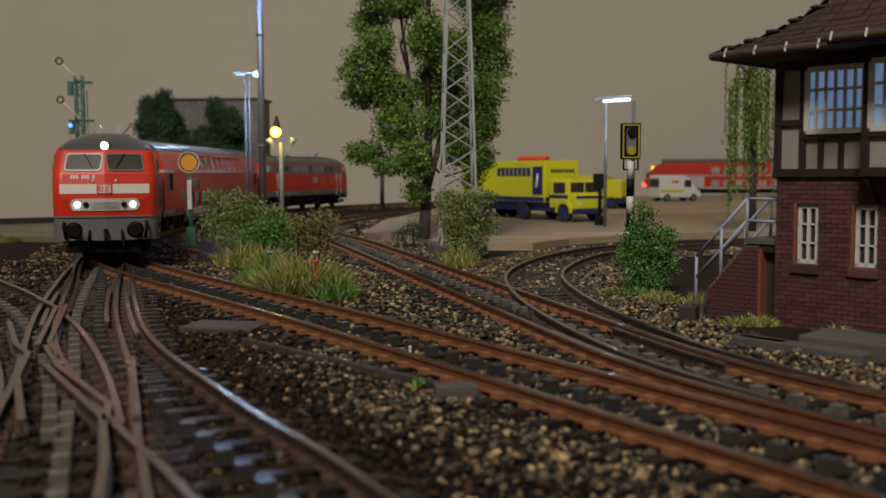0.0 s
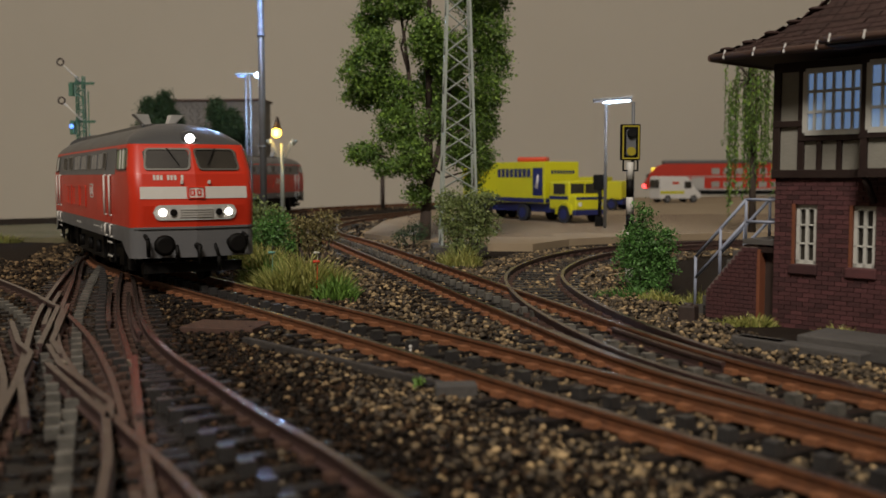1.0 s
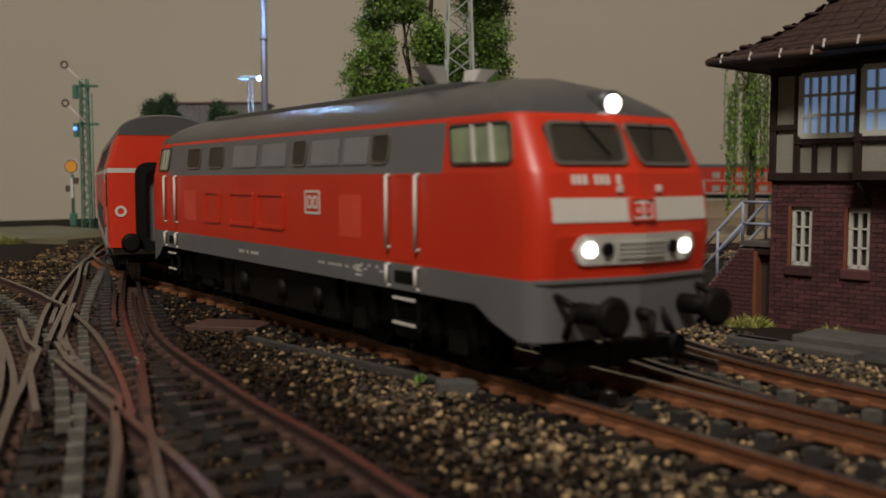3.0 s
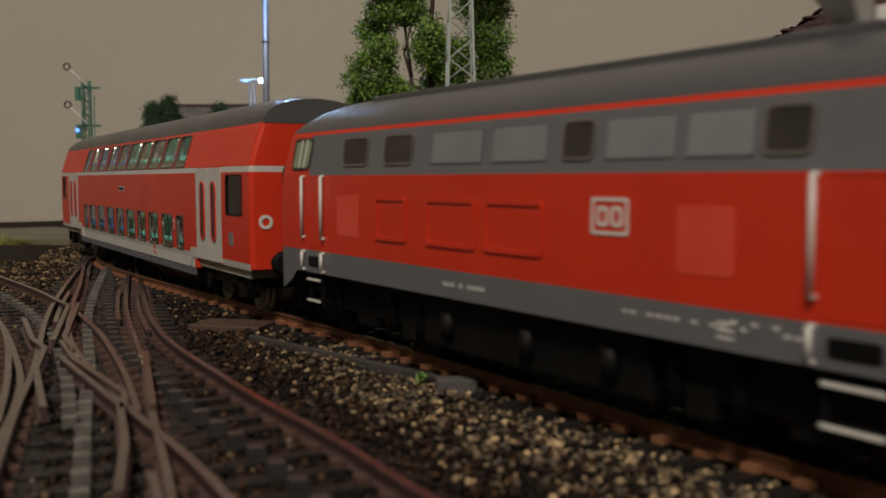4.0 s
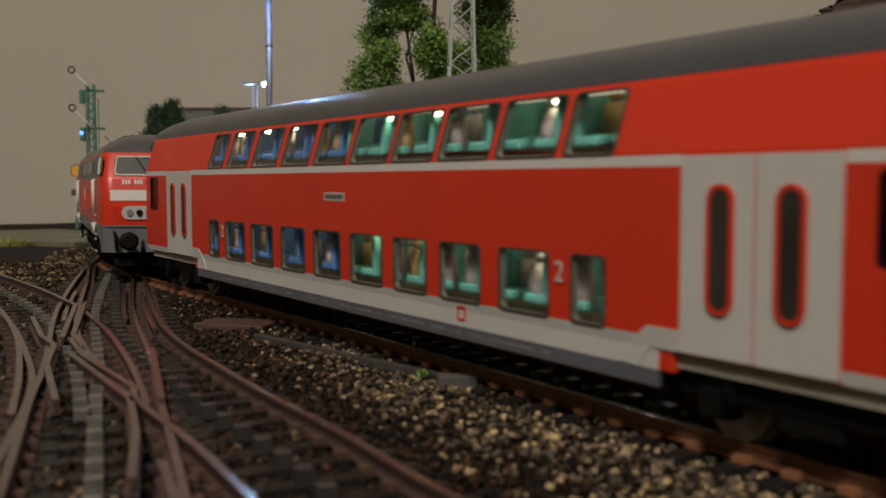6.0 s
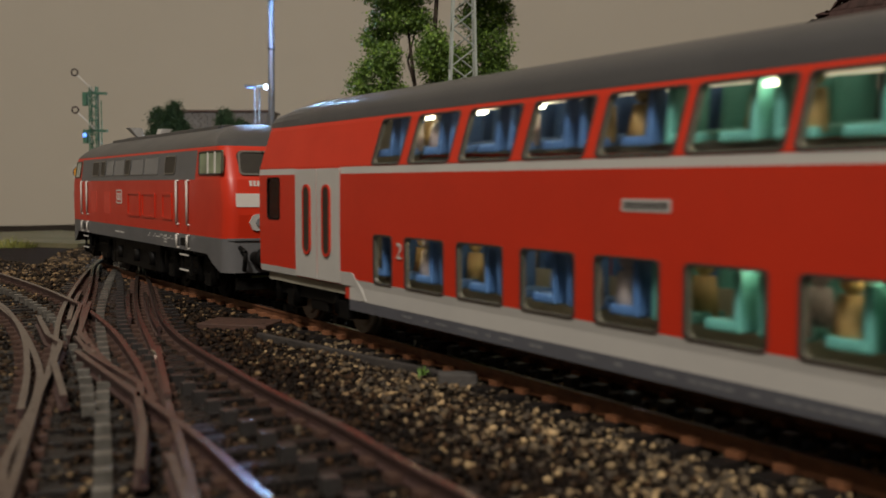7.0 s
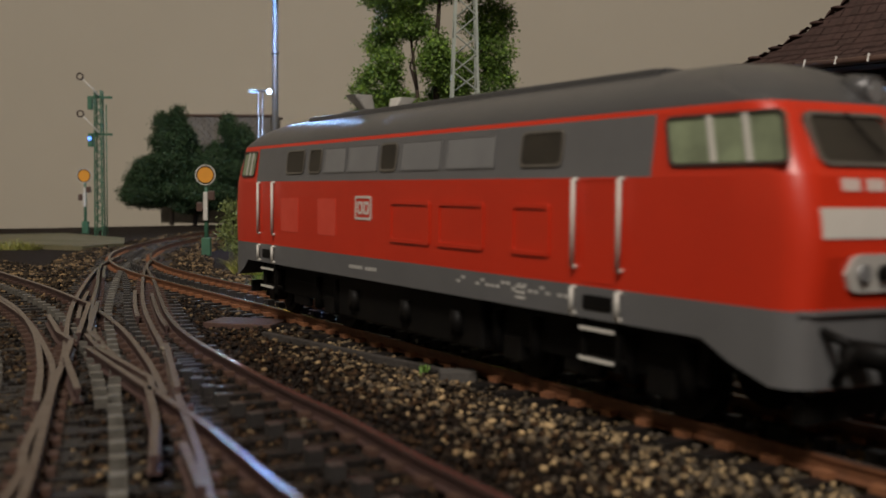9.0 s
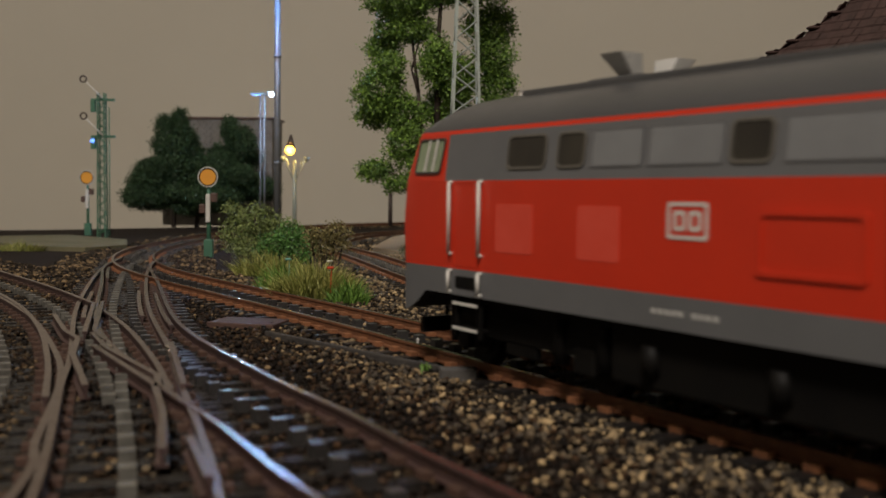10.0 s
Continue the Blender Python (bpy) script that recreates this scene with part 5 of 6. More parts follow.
def big_tree():
    x0, y0 = -0.72, 41.6
    tr = thing("deciduous_tree", x0, y0, 0, 0, "tall bushy deciduous model tree with bright leaves", "tree")
    k = 0.0228

    def at_view(px, py):
        return ((px - 752) * k, 2.67 + (314 - py) * k)
    lobes = []
    for px, py, rx, ry in ((652, 125, 48, 48), (640, 165, 32, 26), (700, 165, 48, 40), (705, 225, 40, 42), (735, 285, 30, 38), (645, 272, 36, 20), (690, 300, 26, 16), (655, 35, 34, 26), (672, 80, 30, 30),
                           (700, 5, 60, 26), (760, 70, 30, 50), (775, 150, 36, 46), (770, 215, 24, 36), (868, 50, 40, 40), (878, 105, 36, 40), (868, 165, 30, 36), (862, 220, 26, 34), (852, 280, 28, 34), (843, 325, 18, 18), (740, 345, 20, 20),
                           (860, -10, 50, 40), (690, -50, 70, 36), (780, -90, 90, 46), (860, -80, 60, 40), (780, -150, 60, 40), (800, 100, 36, 50), (820, 190, 26, 46), (815, 265, 24, 36)):
        x, z = at_view(px, py)
        depth = random.uniform(-0.9, 0.9)
        lobes.append((x, depth, z, rx * k, max(rx, ry) * k * 0.85, ry * k))
    stems = [([(0, 0, -0.3), (0.1, 0, 1.2), (0.2, 0.05, 3.0), (0.25, 0, 5.5), (0.2, 0, 8.5), (0.4, 0, 12)], 0.27, 0.07),
             ([(0.2, 0, 2.2), (0.7, 0.2, 4.0), (1.2, 0.3, 6.5), (2.2, 0.2, 8.8)], 0.17, 0.05),
             ([(0.2, 0, 2.6), (-0.4, 0.1, 4.6), (-0.6, 0, 7.0), (-0.9, 0, 9.4)], 0.16, 0.05),
             ([(0.15, 0, 2.4), (-0.9, -0.2, 3.2), (-2.0, -0.2, 3.6)], 0.09, 0.03), ([(-0.5, 0, 5.4), (-1.4, 0, 6.2), (-2.2, 0, 6.8)], 0.08, 0.03),
             ([(-0.6, 0, 7), (-0.9, 0, 8), (-0.6, 0, 9.2)], 0.07, 0.03), ([(0.6, 0.2, 3.8), (1.6, 0.2, 4.6), (2.3, 0.2, 5.2)], 0.09, 0.03), ([(0.2, 0, 3.2), (0.9, 0, 2.6), (1.9, 0, 2.9)], 0.06, 0.03)]
    part("trunk", limbs(stems), BARK, tr, "dark forked trunk and limbs")
    quads("crown", leaf_cloud(lobes, 4800, 0.12, 3, 0.45), LEAF, tr, "bright green leaf clusters with gaps")


def small_tree(x, y, height, width, material, seed, label, leaf=0.15, density=3200, cone=True):
    tr = thing("small_tree", x, y, 0, 0, label, "tree", "dark trees")
    rng = random.Random(seed)
    lobes = []
    for i in range(22):
        f = i / 21
        w = width * (1 - 0.75 * f if cone else math.sin(math.pi * (0.15 + 0.8 * f)))
        a = rng.uniform(0, 6.28)
        lobes.append((math.cos(a) * w * 0.5, math.sin(a) * w * 0.5, height * (0.22 + 0.74 * f), w * 0.5, w * 0.5, height * 0.1))
    part("trunk", limbs([([(0, 0, -0.3), (0.1, 0, height * 0.4), (0, 0, height * 0.9)], 0.2, 0.05)]), BARK, tr)
    quads("crown", leaf_cloud(lobes, density, leaf, seed), material, tr)


def bush(name, x, y, parts, material, seed, label, leaf=0.07, density=3000):
    b = thing(name, x, y, 0, 0, label, "bush", "bushes")
    rng = random.Random(seed)
    stems = []
    for px, py, pz, r, h in parts:
        stems.append(([(px * 0.3, py * 0.3, -0.3), (px * 0.8, py * 0.8, pz * 0.5), (px, py, pz + h * 0.3)], 0.06, 0.02))
    part("stem", limbs(stems), BARK, b)
    lobes = [(px + rng.uniform(-0.1, 0.1), py, pz, r, r, h) for px, py, pz, r, h in parts]
    quads("foliage", leaf_cloud(lobes, density, leaf, seed, 0.35), material, b)


def grass(name, x, y, rx, ry, n, h, seed, label, material=GRASS, spread=0.35):
    """A clump of thin blades."""
    rng = np.random.default_rng(seed)
    a, r = rng.uniform(0, 2 * np.pi, n), np.sqrt(rng.random(n))
    p = np.c_[np.cos(a) * r * rx, np.sin(a) * r * ry, np.full(n, -0.3)]
    hh = h * rng.uniform(0.4, 1.1, n) * (1.05 - 0.6 * r)
    lean = rng.normal(size=(n, 2)) * spread * hh[:, None] + p[:, :2] * 0.25
    top = p + np.c_[lean, hh]
    mid = p + np.c_[lean * 0.35, hh * 0.6]
    w = np.c_[np.cos(a * 7), np.sin(a * 7), np.zeros(n)] * 0.018
    V = np.stack([p - w, p + w, mid + w * 0.8, mid - w * 0.8], 1)
    W = np.stack([mid - w * 0.8, mid + w * 0.8, top + w * 0.1, top - w * 0.1], 1)
    ob = quads(name, np.concatenate([V, W]), material, None, label, "grass")
    ob.matrix_basis = at(x, y)
    return tagged(ob, kind="stuff")


def willow(x, y):
    tr = thing("willow_tree", x, y, 0, 0, "weeping willow with long hanging leafy strands", "tree")
    rng = np.random.default_rng(4)
    stems = [([(0.6, 0, -0.3), (0.6, 0, 3.5), (0.4, 0, 7.6)], 0.2, 0.06)]
    leaves = []
    for i in range(46):
        a = rng.uniform(0, 6.28)
        r = rng.uniform(0.2, 1.3)
        sx, sy, top = math.cos(a) * r + 0.4, math.sin(a) * r, rng.uniform(6.4, 8.2)
        ln = rng.uniform(2.5, 6.2)
        pts = [(0.45, 0, 7.0), (sx * 0.7, sy * 0.7, top), (sx, sy, top - 0.5), (sx * 1.05, sy * 1.05, max(0.6, top - ln))]
        stems.append((pts, 0.025, 0.008))
        for z in np.arange(max(0.5, top - ln), top, 0.05):
            leaves.append((sx + rng.normal() * 0.06, sy + rng.normal() * 0.06, z))
    part("trunk", limbs(stems), BARK, tr)
    p = np.array(leaves)
    n = len(p)
    d = np.c_[rng.normal(size=(n, 2)) * 0.5, -np.ones(n)] * 0.1
    b = rng.normal(size=(n, 3)) * 0.025
    quads("foliage", np.stack([p - d, p + b, p + d, p - b], 1), LEAF, tr, "hanging green strands")


big_tree()
small_tree(-22.5, 79.0, 9.0, 4.3, LEAFD, 11, "dark green rounded model tree", cone=True)
small_tree(-17.4, 78.5, 8.4, 4.3, LEAFD, 12, "dark green model tree beside the shed", cone=True)
small_tree(-20.6, 79.0, 5.0, 3.4, LEAFD, 13, "low dark green model tree", cone=False)
willow(13.9, 46.0)
bush("round_bush", 5.27, 25.6, [(0, 0, 0.55, 0.75, 0.62), (-0.25, 0, 0.9, 0.5, 0.5), (0.3, 0, 1.0, 0.45, 0.45), (-0.1, 0, 1.6, 0.24, 0.5), (0.45, 0.1, 0.4, 0.45, 0.4), (-0.1, -0.3, 0.0, 0.6, 0.22)], LEAFB, 21, "dense fresh green bush at the signal foot", 0.07, 6500)
bush("hedge_bush", 0.75, 34.0, [(0, 0, 0.6, 0.8, 0.7), (-0.2, 0, 1.4, 0.7, 0.7), (0.4, 0, 1.6, 0.6, 0.6), (0.7, 0.1, 1.0, 0.5, 0.5), (0.9, 0, 1.9, 0.4, 0.3), (-0.5, 0, 1.9, 0.4, 0.3)], LEAFG, 22, "grey-green bush in front of the lattice mast", 0.08, 4200)
bush("bank_bush", -7.6, 37.5, [(-0.9, 0, 1.0, 0.7, 0.6), (0, 0, 1.5, 0.8, 0.7), (0.9, 0.2, 1.0, 0.8, 0.7), (0.2, -0.3, 0.4, 1.1, 0.5), (-0.9, 0.1, 1.8, 0.5, 0.4), (1.7, 0, 0.6, 0.6, 0.6)], LEAFG, 23, "loose grey-green bush on the bank", 0.085, 3200)
bush("bank_bush", -5.6, 34.0, [(-0.6, 0, 0.7, 0.7, 0.6), (0.3, 0, 0.6, 0.7, 0.6), (0.0, 0.2, 1.1, 0.5, 0.4)], LEAFB, 24, "green leafy bush on the bank", 0.085, 3200)
bush("dry_shrub", -3.7, 28.9, [(-0.2, 0, 1.1, 0.4, 0.4), (0.25, 0, 1.4, 0.4, 0.35), (0.0, 0, 0.7, 0.35, 0.35), (0.5, 0, 1.0, 0.3, 0.25), (-0.5, 0, 1.3, 0.25, 0.25)], LEAFY, 25, "thin ochre dry shrub with twigs", 0.07, 4500)
bush("low_bush", -1.1, 40.2, [(0, 0, 0.4, 0.6, 0.4), (-0.5, 0, 0.2, 0.4, 0.3)], LEAFD, 26, "low dark bush at the tree foot", 0.08, 2200)
grass("tall_grass", -3.5, 25.0, 1.15, 0.8, 2200, 1.15, 31, "tall yellow-green grass clump beside the track")
grass("tall_grass", -2.5, 24.0, 0.5, 0.4, 500, 0.8, 32, "bright green grass tuft", TUFT)
grass("tall_grass", -4.6, 26.5, 0.8, 0.6, 500, 1.1, 33, "green grass clump on the bank", TUFT)
grass("tall_grass", -6.2, 33.0, 1.3, 0.8, 700, 1.0, 37, "olive grass on the bank", GRASS)
grass("tall_grass", 0.6, 32.4, 0.7, 0.4, 500, 0.85, 34, "yellow-green grass below the bush")
grass("tall_grass", 5.7, 21.9, 0.4, 0.3, 350, 0.6, 35, "yellow-green grass at the signal box")
grass("tall_grass", 5.15, 23.5, 0.45, 0.3, 250, 0.4, 36, "low olive grass near the stairs")
grass("tall_grass", 6.15, 19.9, 0.7, 0.2, 350, 0.3, 38, "low mossy grass along the brick wall")
grass("tall_grass", 7.3, 18.4, 0.4, 0.2, 250, 0.3, 39, "low olive grass along the brick wall")
grass("tall_grass", -20.3, 45.0, 1.2, 0.6, 400, 0.6, 40, "olive grass tuft beside the platform")
grass("tall_grass", 4.7, 24.4, 0.9, 0.3, 400, 0.35, 41, "fresh green grass below the bush", LEAFB)
grass("moss_tuft", -0.3, 14.3, 0.09, 0.05, 60, 0.24, 42, "tiny bright green moss tuft on the trough", TUFT)
bm = bmesh.new()
rod(bm, (0, 0, -0.3), (0, 0, -0.06), 0.022, 0.018, seg=8)
ball(bm, (0, 0, -0.05), 0.032, 8, 6)
thing("marker_peg", -0.5, 16.3, 0, 0, "small white marker peg beside the rail", "peg", bm=bm, material=WHITEP)

# ---- masts, lamps and signals ----
MASTG = mat("pale_green_mast_paint", (0.36, 0.40, 0.36), 0.5, second=(0.28, 0.31, 0.27), scale=120)
GREYM = mat("grey_steel_tube", (0.20, 0.21, 0.22), 0.45, metal=0.3, second=(0.15, 0.155, 0.16), scale=100)
GREENM = mat("green_signal_paint", (0.06, 0.17, 0.10), 0.5, second=(0.04, 0.11, 0.07), scale=120)
AMBER = mat("amber_disc", (0.75, 0.33, 0.03), 0.5, second=(0.65, 0.27, 0.03), scale=80)
YELLOW = mat("bright_yellow_paint", (0.60, 0.57, 0.012), 0.4, second=(0.52, 0.49, 0.01), scale=60)
MUSTARD = mat("mustard_signal_paint", (0.34, 0.28, 0.02), 0.5)
NAVY = mat("dark_blue_plastic", (0.012, 0.02, 0.13), 0.4, second=(0.01, 0.014, 0.07), scale=100)
GLOWW = mat("lit_white_lamp", (1, 1, 1), 0.4, emit=(0.55, 0.74, 1.0), power=7)
GLOWA = mat("lit_amber_lamp", (1, 0.7, 0.2), 0.4, emit=(1.0, 0.55, 0.05), power=9)
GLOWB = mat("lit_blue_lamp", (0.2, 0.4, 1), 0.4, emit=(0.12, 0.3, 1.0), power=2)
GLOWR = mat("lit_red_lamp", (1, 0.1, 0.1), 0.4, emit=(1.0, 0.05, 0.05), power=5)
GLOWY = mat("lit_yellow_display", (1, 0.8, 0.1), 0.4, emit=(1.0, 0.7, 0.05), power=1.3)
WHITEV = mat("white_van_paint", (0.70, 0.69, 0.66), 0.35, second=(0.62, 0.61, 0.58), scale=60)
SAND = mat("sand_beige_paving", (0.36, 0.28, 0.18), 0.85, second=(0.25, 0.19, 0.12), scale=25, bump=0.4, fine=700)
MOSSY = mat("mossy_sand", (0.17, 0.14, 0.085), 0.9, second=(0.08, 0.085, 0.035), scale=40, bump=0.5, fine=900)
SLATE = mat("grey_slate", (0.25, 0.235, 0.215), 0.7, second=(0.12, 0.11, 0.10), scale=60, bump=0.5, fine=400)
TYRE = mat("black_tyre", (0.015, 0.015, 0.017), 0.7)
ORANGE = mat("orange_red_plastic", (0.55, 0.05, 0.01), 0.45)


def single(name, x, y, turn, label, category, group=""):
    return thing(name, x, y, 0, turn, label, category, group)


def lattice_mast():
    m = single("lattice_mast", 0.66, 37.4, 4, "pale green steel lattice catenary mast", "mast")

    def half(z):
        return 0.68 - 0.029 * z
    for sx in (1, -1):
        for sy in (1, -1):
            bm = bmesh.new()
            rod(bm, (sx * half(0), sy * half(0), -0.3), (sx * half(14), sy * half(14), 14), 0.062, seg=4)
            part("corner_post", bm, MASTG, m)
    z, k = 0.0, 0
    while z < 13:
        w0, w1 = half(z), half(z + 0.72)
        for sx, sy, ex, ey in ((-1, -1, 1, -1), (1, -1, 1, 1), (1, 1, -1, 1), (-1, 1, -1, -1)):
            bm = bmesh.new()
            a, b = ((sx * w0, sy * w0, z), (ex * w1, ey * w1, z + 0.72))
            if k % 2:
                a, b = ((ex * w0, ey * w0, z), (sx * w1, sy * w1, z + 0.72))
            rod(bm, a, b, 0.034, seg=4)
            part("brace", bm, MASTG, m)
        z += 0.72
        k += 1
    bm = bmesh.new()
    box(bm, -1.0, 1.0, -1.0, 1.0, -0.32, 0.1, bevel=0.05)
    part("foundation", bm, STONES, m)


def tall_pole():
    m = single("steel_pole", -8.4, 47.0, 0, "tall plain grey steel lamp pole", "pole")
    bm = bmesh.new()
    rod(bm, (0, 0, -0.3), (0, 0, 13.0), 0.17, 0.15, seg=14)
    part("tube", bm, GREYM, m)
    for z in (4.0, 9.2):
        bm = bmesh.new()
        rod(bm, (0, 0, z), (0, 0, z + 0.12), 0.19, seg=14)
        part("clamp", bm, GREYM, m)
    bm = bmesh.new()
    box(bm, -0.9, 0.9, -2.6, -1.6, 13.0, 13.3, bevel=0.06)
    head = part("lamp_head", bm, GREYM, m, "flat grey floodlight head")
    bm = bmesh.new()
    rod(bm, (0, 0.1, 12.9), (0, -1.7, 13.15), 0.09, seg=8)
    part("arm", bm, GREYM, m)
    bm = bmesh.new()
    box(bm, -0.8, 0.8, -2.5, -1.7, 12.95, 12.99)
    part("diffuser", bm, GLOWW, head, "blue-white lit floodlight glass")
    bm = bmesh.new()
    box(bm, -0.45, 0.45, -0.45, 0.45, -0.32, 0.05, bevel=0.05)
    part("foundation", bm, STONES, m)


def platform_lamp(x, y, top):
    m = single("platform_lamp", x, y, 0, "twin-tube platform lamp with white light head", "lamp", "yard lamps")
    for dx in (-0.12, 0.14):
        bm = bmesh.new()
        rod(bm, (dx, 0, -0.3), (dx, 0, top), 0.06, seg=8)
        part("tube", bm, GREYM, m)
    bm = bmesh.new()
    box(bm, -0.75, 0.75, -0.12, 0.12, top, top + 0.16, bevel=0.03)
    part("head", bm, GREYM, m)
    bm = bmesh.new()
    box(bm, -0.6, -0.1, -0.1, 0.1, top - 0.03, top + 0.005)
    part("diffuser", bm, GLOWB, m, "blue-white lit diffuser")
    bm = bmesh.new()
    ball(bm, (0.58, -0.12, top + 0.02), 0.16)
    part("bulb", bm, GLOWW, m, "bright white bulb")


def gas_lamp(x, y):
    m = single("yard_lamp", x, y, 0, "grey post lamp with amber light and forked arms", "lamp", "yard lamps")
    bm = bmesh.new()
    rod(bm, (0, 0, -0.3), (0, 0, 4.4), 0.13, 0.10, seg=10)
    part("post", bm, MASTG, m)
    for s in (-1, 1):
        bm = bmesh.new()
        rod(bm, (0, 0, 3.2), (s * 0.6, 0, 4.5), 0.035, seg=6)
        rod(bm, (0, 0, 3.6), (s * 0.5, 0, 4.5), 0.025, seg=6)
        part("arm", bm, MASTG, m)
        bm = bmesh.new()
        rod(bm, (s * 0.62, 0, 4.3), (s * 0.68, 0, 4.6), 0.05, 0.2, seg=8)
        part("shade", bm, MASTG, m)
    bm = bmesh.new()
    rod(bm, (-0.25, 0, 5.02), (-0.2, 0, 5.8), 0.28, 0.05, seg=10)
    part("hood", bm, DOORD, m)
    bm = bmesh.new()
    ball(bm, (-0.25, -0.1, 4.95), 0.27)
    part("bulb", bm, GLOWA, m, "glowing amber bulb")


def semaphore(x, y):
    m = single("semaphore_signal", x, y, 0, "green lattice semaphore signal with two raised arms", "signal")
    for dx in (-0.22, 0.22):
        for dy in (-0.2, 0.2):
            bm = bmesh.new()
            rod(bm, (dx, dy, -0.3), (dx * 0.8, dy * 0.8, 8.2), 0.05, seg=4)
            part("corner_post", bm, GREENM, m)
    bm = bmesh.new()
    for k in range(20):
        z = 0.1 + 0.4 * k
        s = 1 if k % 2 else -1
        rod(bm, (s * 0.22, -0.2, z), (-s * 0.22, -0.2, z + 0.4), 0.03, seg=4)
        rod(bm, (s * 0.22, 0.2, z), (-s * 0.22, 0.2, z + 0.4), 0.03, seg=4)
    part("lattice", bm, GREENM, m)["kind"] = "stuff"
    bm = bmesh.new()
    rod(bm, (0.42, 0, 0), (0.42, 0, 7.4), 0.035, seg=6)
    part("pull_rod", bm, GREENM, m)
    for z in (5.9, 8.0):
        bm = bmesh.new()
        rod(bm, (0.1, -0.25, z - 0.1), (-0.80, -0.25, z + 0.80), 0.05, 0.04, seg=6)
        part("arm", bm, WHITEP, m, "raised white signal arm")
        bm = bmesh.new()
        pts = [(-0.96 + 0.22 * math.cos(a), z + 0.96 + 0.22 * math.sin(a)) for a in np.linspace(0, 2 * math.pi, 17)[:-1]]
        inn = [(-0.96 + 0.14 * math.cos(a), z + 0.96 + 0.14 * math.sin(a)) for a in np.linspace(0, 2 * math.pi, 17)[:-1]]
        rim(bm, pts, inn, lambda a, b, o: Vector((a, -0.25 - o, b)), 0.03, 0.06)
        part("arm_ring", bm, DOORD, m, "dark ring at the arm's end")
        bm = bmesh.new()
        box(bm, -0.55, -0.3, -0.3, 0.0, z - 0.9, z - 0.2, bevel=0.03)
        box(bm, -0.6, 0.75, -0.1, 0.1, z - 0.25, z - 0.12)
        part("lamp_box", bm, GREENM, m)
    bm = bmesh.new()
    ball(bm, (-0.43, -0.32, 5.45), 0.12)
    part("lens", bm, GLOWB, m, "small lit blue lens")


def disc_signal(x, y, z, r):
    m = single("disc_signal", x, y, 0, "distant signal with orange disc and green post", "signal", "disc signals")
    bm = bmesh.new()
    rod(bm, (0, 0, -0.3), (0, 0, z), 0.11, 0.08, seg=8)
    box(bm, -0.2, 0.2, -0.15, 0.15, -0.3, 0.5, bevel=0.03)
    part("post", bm, GREENM, m)
    bm = bmesh.new()
    rod(bm, (0, -0.10, z), (0, -0.16, z), r, seg=28)
    part("disc", bm, AMBER, m, "orange disc")
    bm = bmesh.new()
    c = lambda q: [(q * math.cos(a), z + q * math.sin(a)) for a in np.linspace(0, 2 * math.pi, 29)[:-1]]
    rim(bm, c(r * 1.02), c(r * 0.9), lambda a, b, o: Vector((a, -0.16 - o, b)), 0.02, 0.03)
    part("disc_edge", bm, BLACK, m)
    bm = bmesh.new()
    rim(bm, c(r * 1.14), c(r * 1.02), lambda a, b, o: Vector((a, -0.15 - o, b)), 0.02, 0.05)
    part("disc_rim", bm, WHITEP, m, "white outer rim")
    bm = bmesh.new()
    box(bm, -0.1, 0.1, -0.2, -0.1, z - 2.0, z - 0.75, bevel=0.04)
    part("arm", bm, WHITEP, m)
    for dx, dz in ((-0.25, -1.4), (0.25, -0.9)):
        bm = bmesh.new()
        box(bm, dx - 0.14, dx + 0.14, -0.2, 0.05, z + dz - 0.2, z + dz + 0.2, bevel=0.03)
        part("lamp_box", bm, GUTTER, m)


def yard_post(x, y):
    m = single("yard_lamp", x, y, 0, "slim steel lamp post with lit fluorescent arm", "lamp", "yard lamps")
    bm = bmesh.new()
    rod(bm, (0, 0, -0.3), (0, 0, 6.5), 0.09, 0.07, seg=8)
    part("post", bm, GREYM, m)
    bm = bmesh.new()
    box(bm, -0.2, 1.75, -0.1, 0.1, 6.32, 6.5, Matrix.Rotation(radians(-4), 4, "Y"), bevel=0.03)
    part("arm", bm, GREYM, m)
    bm = bmesh.new()
    box(bm, 0.3, 1.65, -0.13, 0.06, 6.24, 6.33, Matrix.Rotation(radians(-4), 4, "Y"), bevel=0.03)
    part("tube", bm, GLOWW, m, "white lit tube")


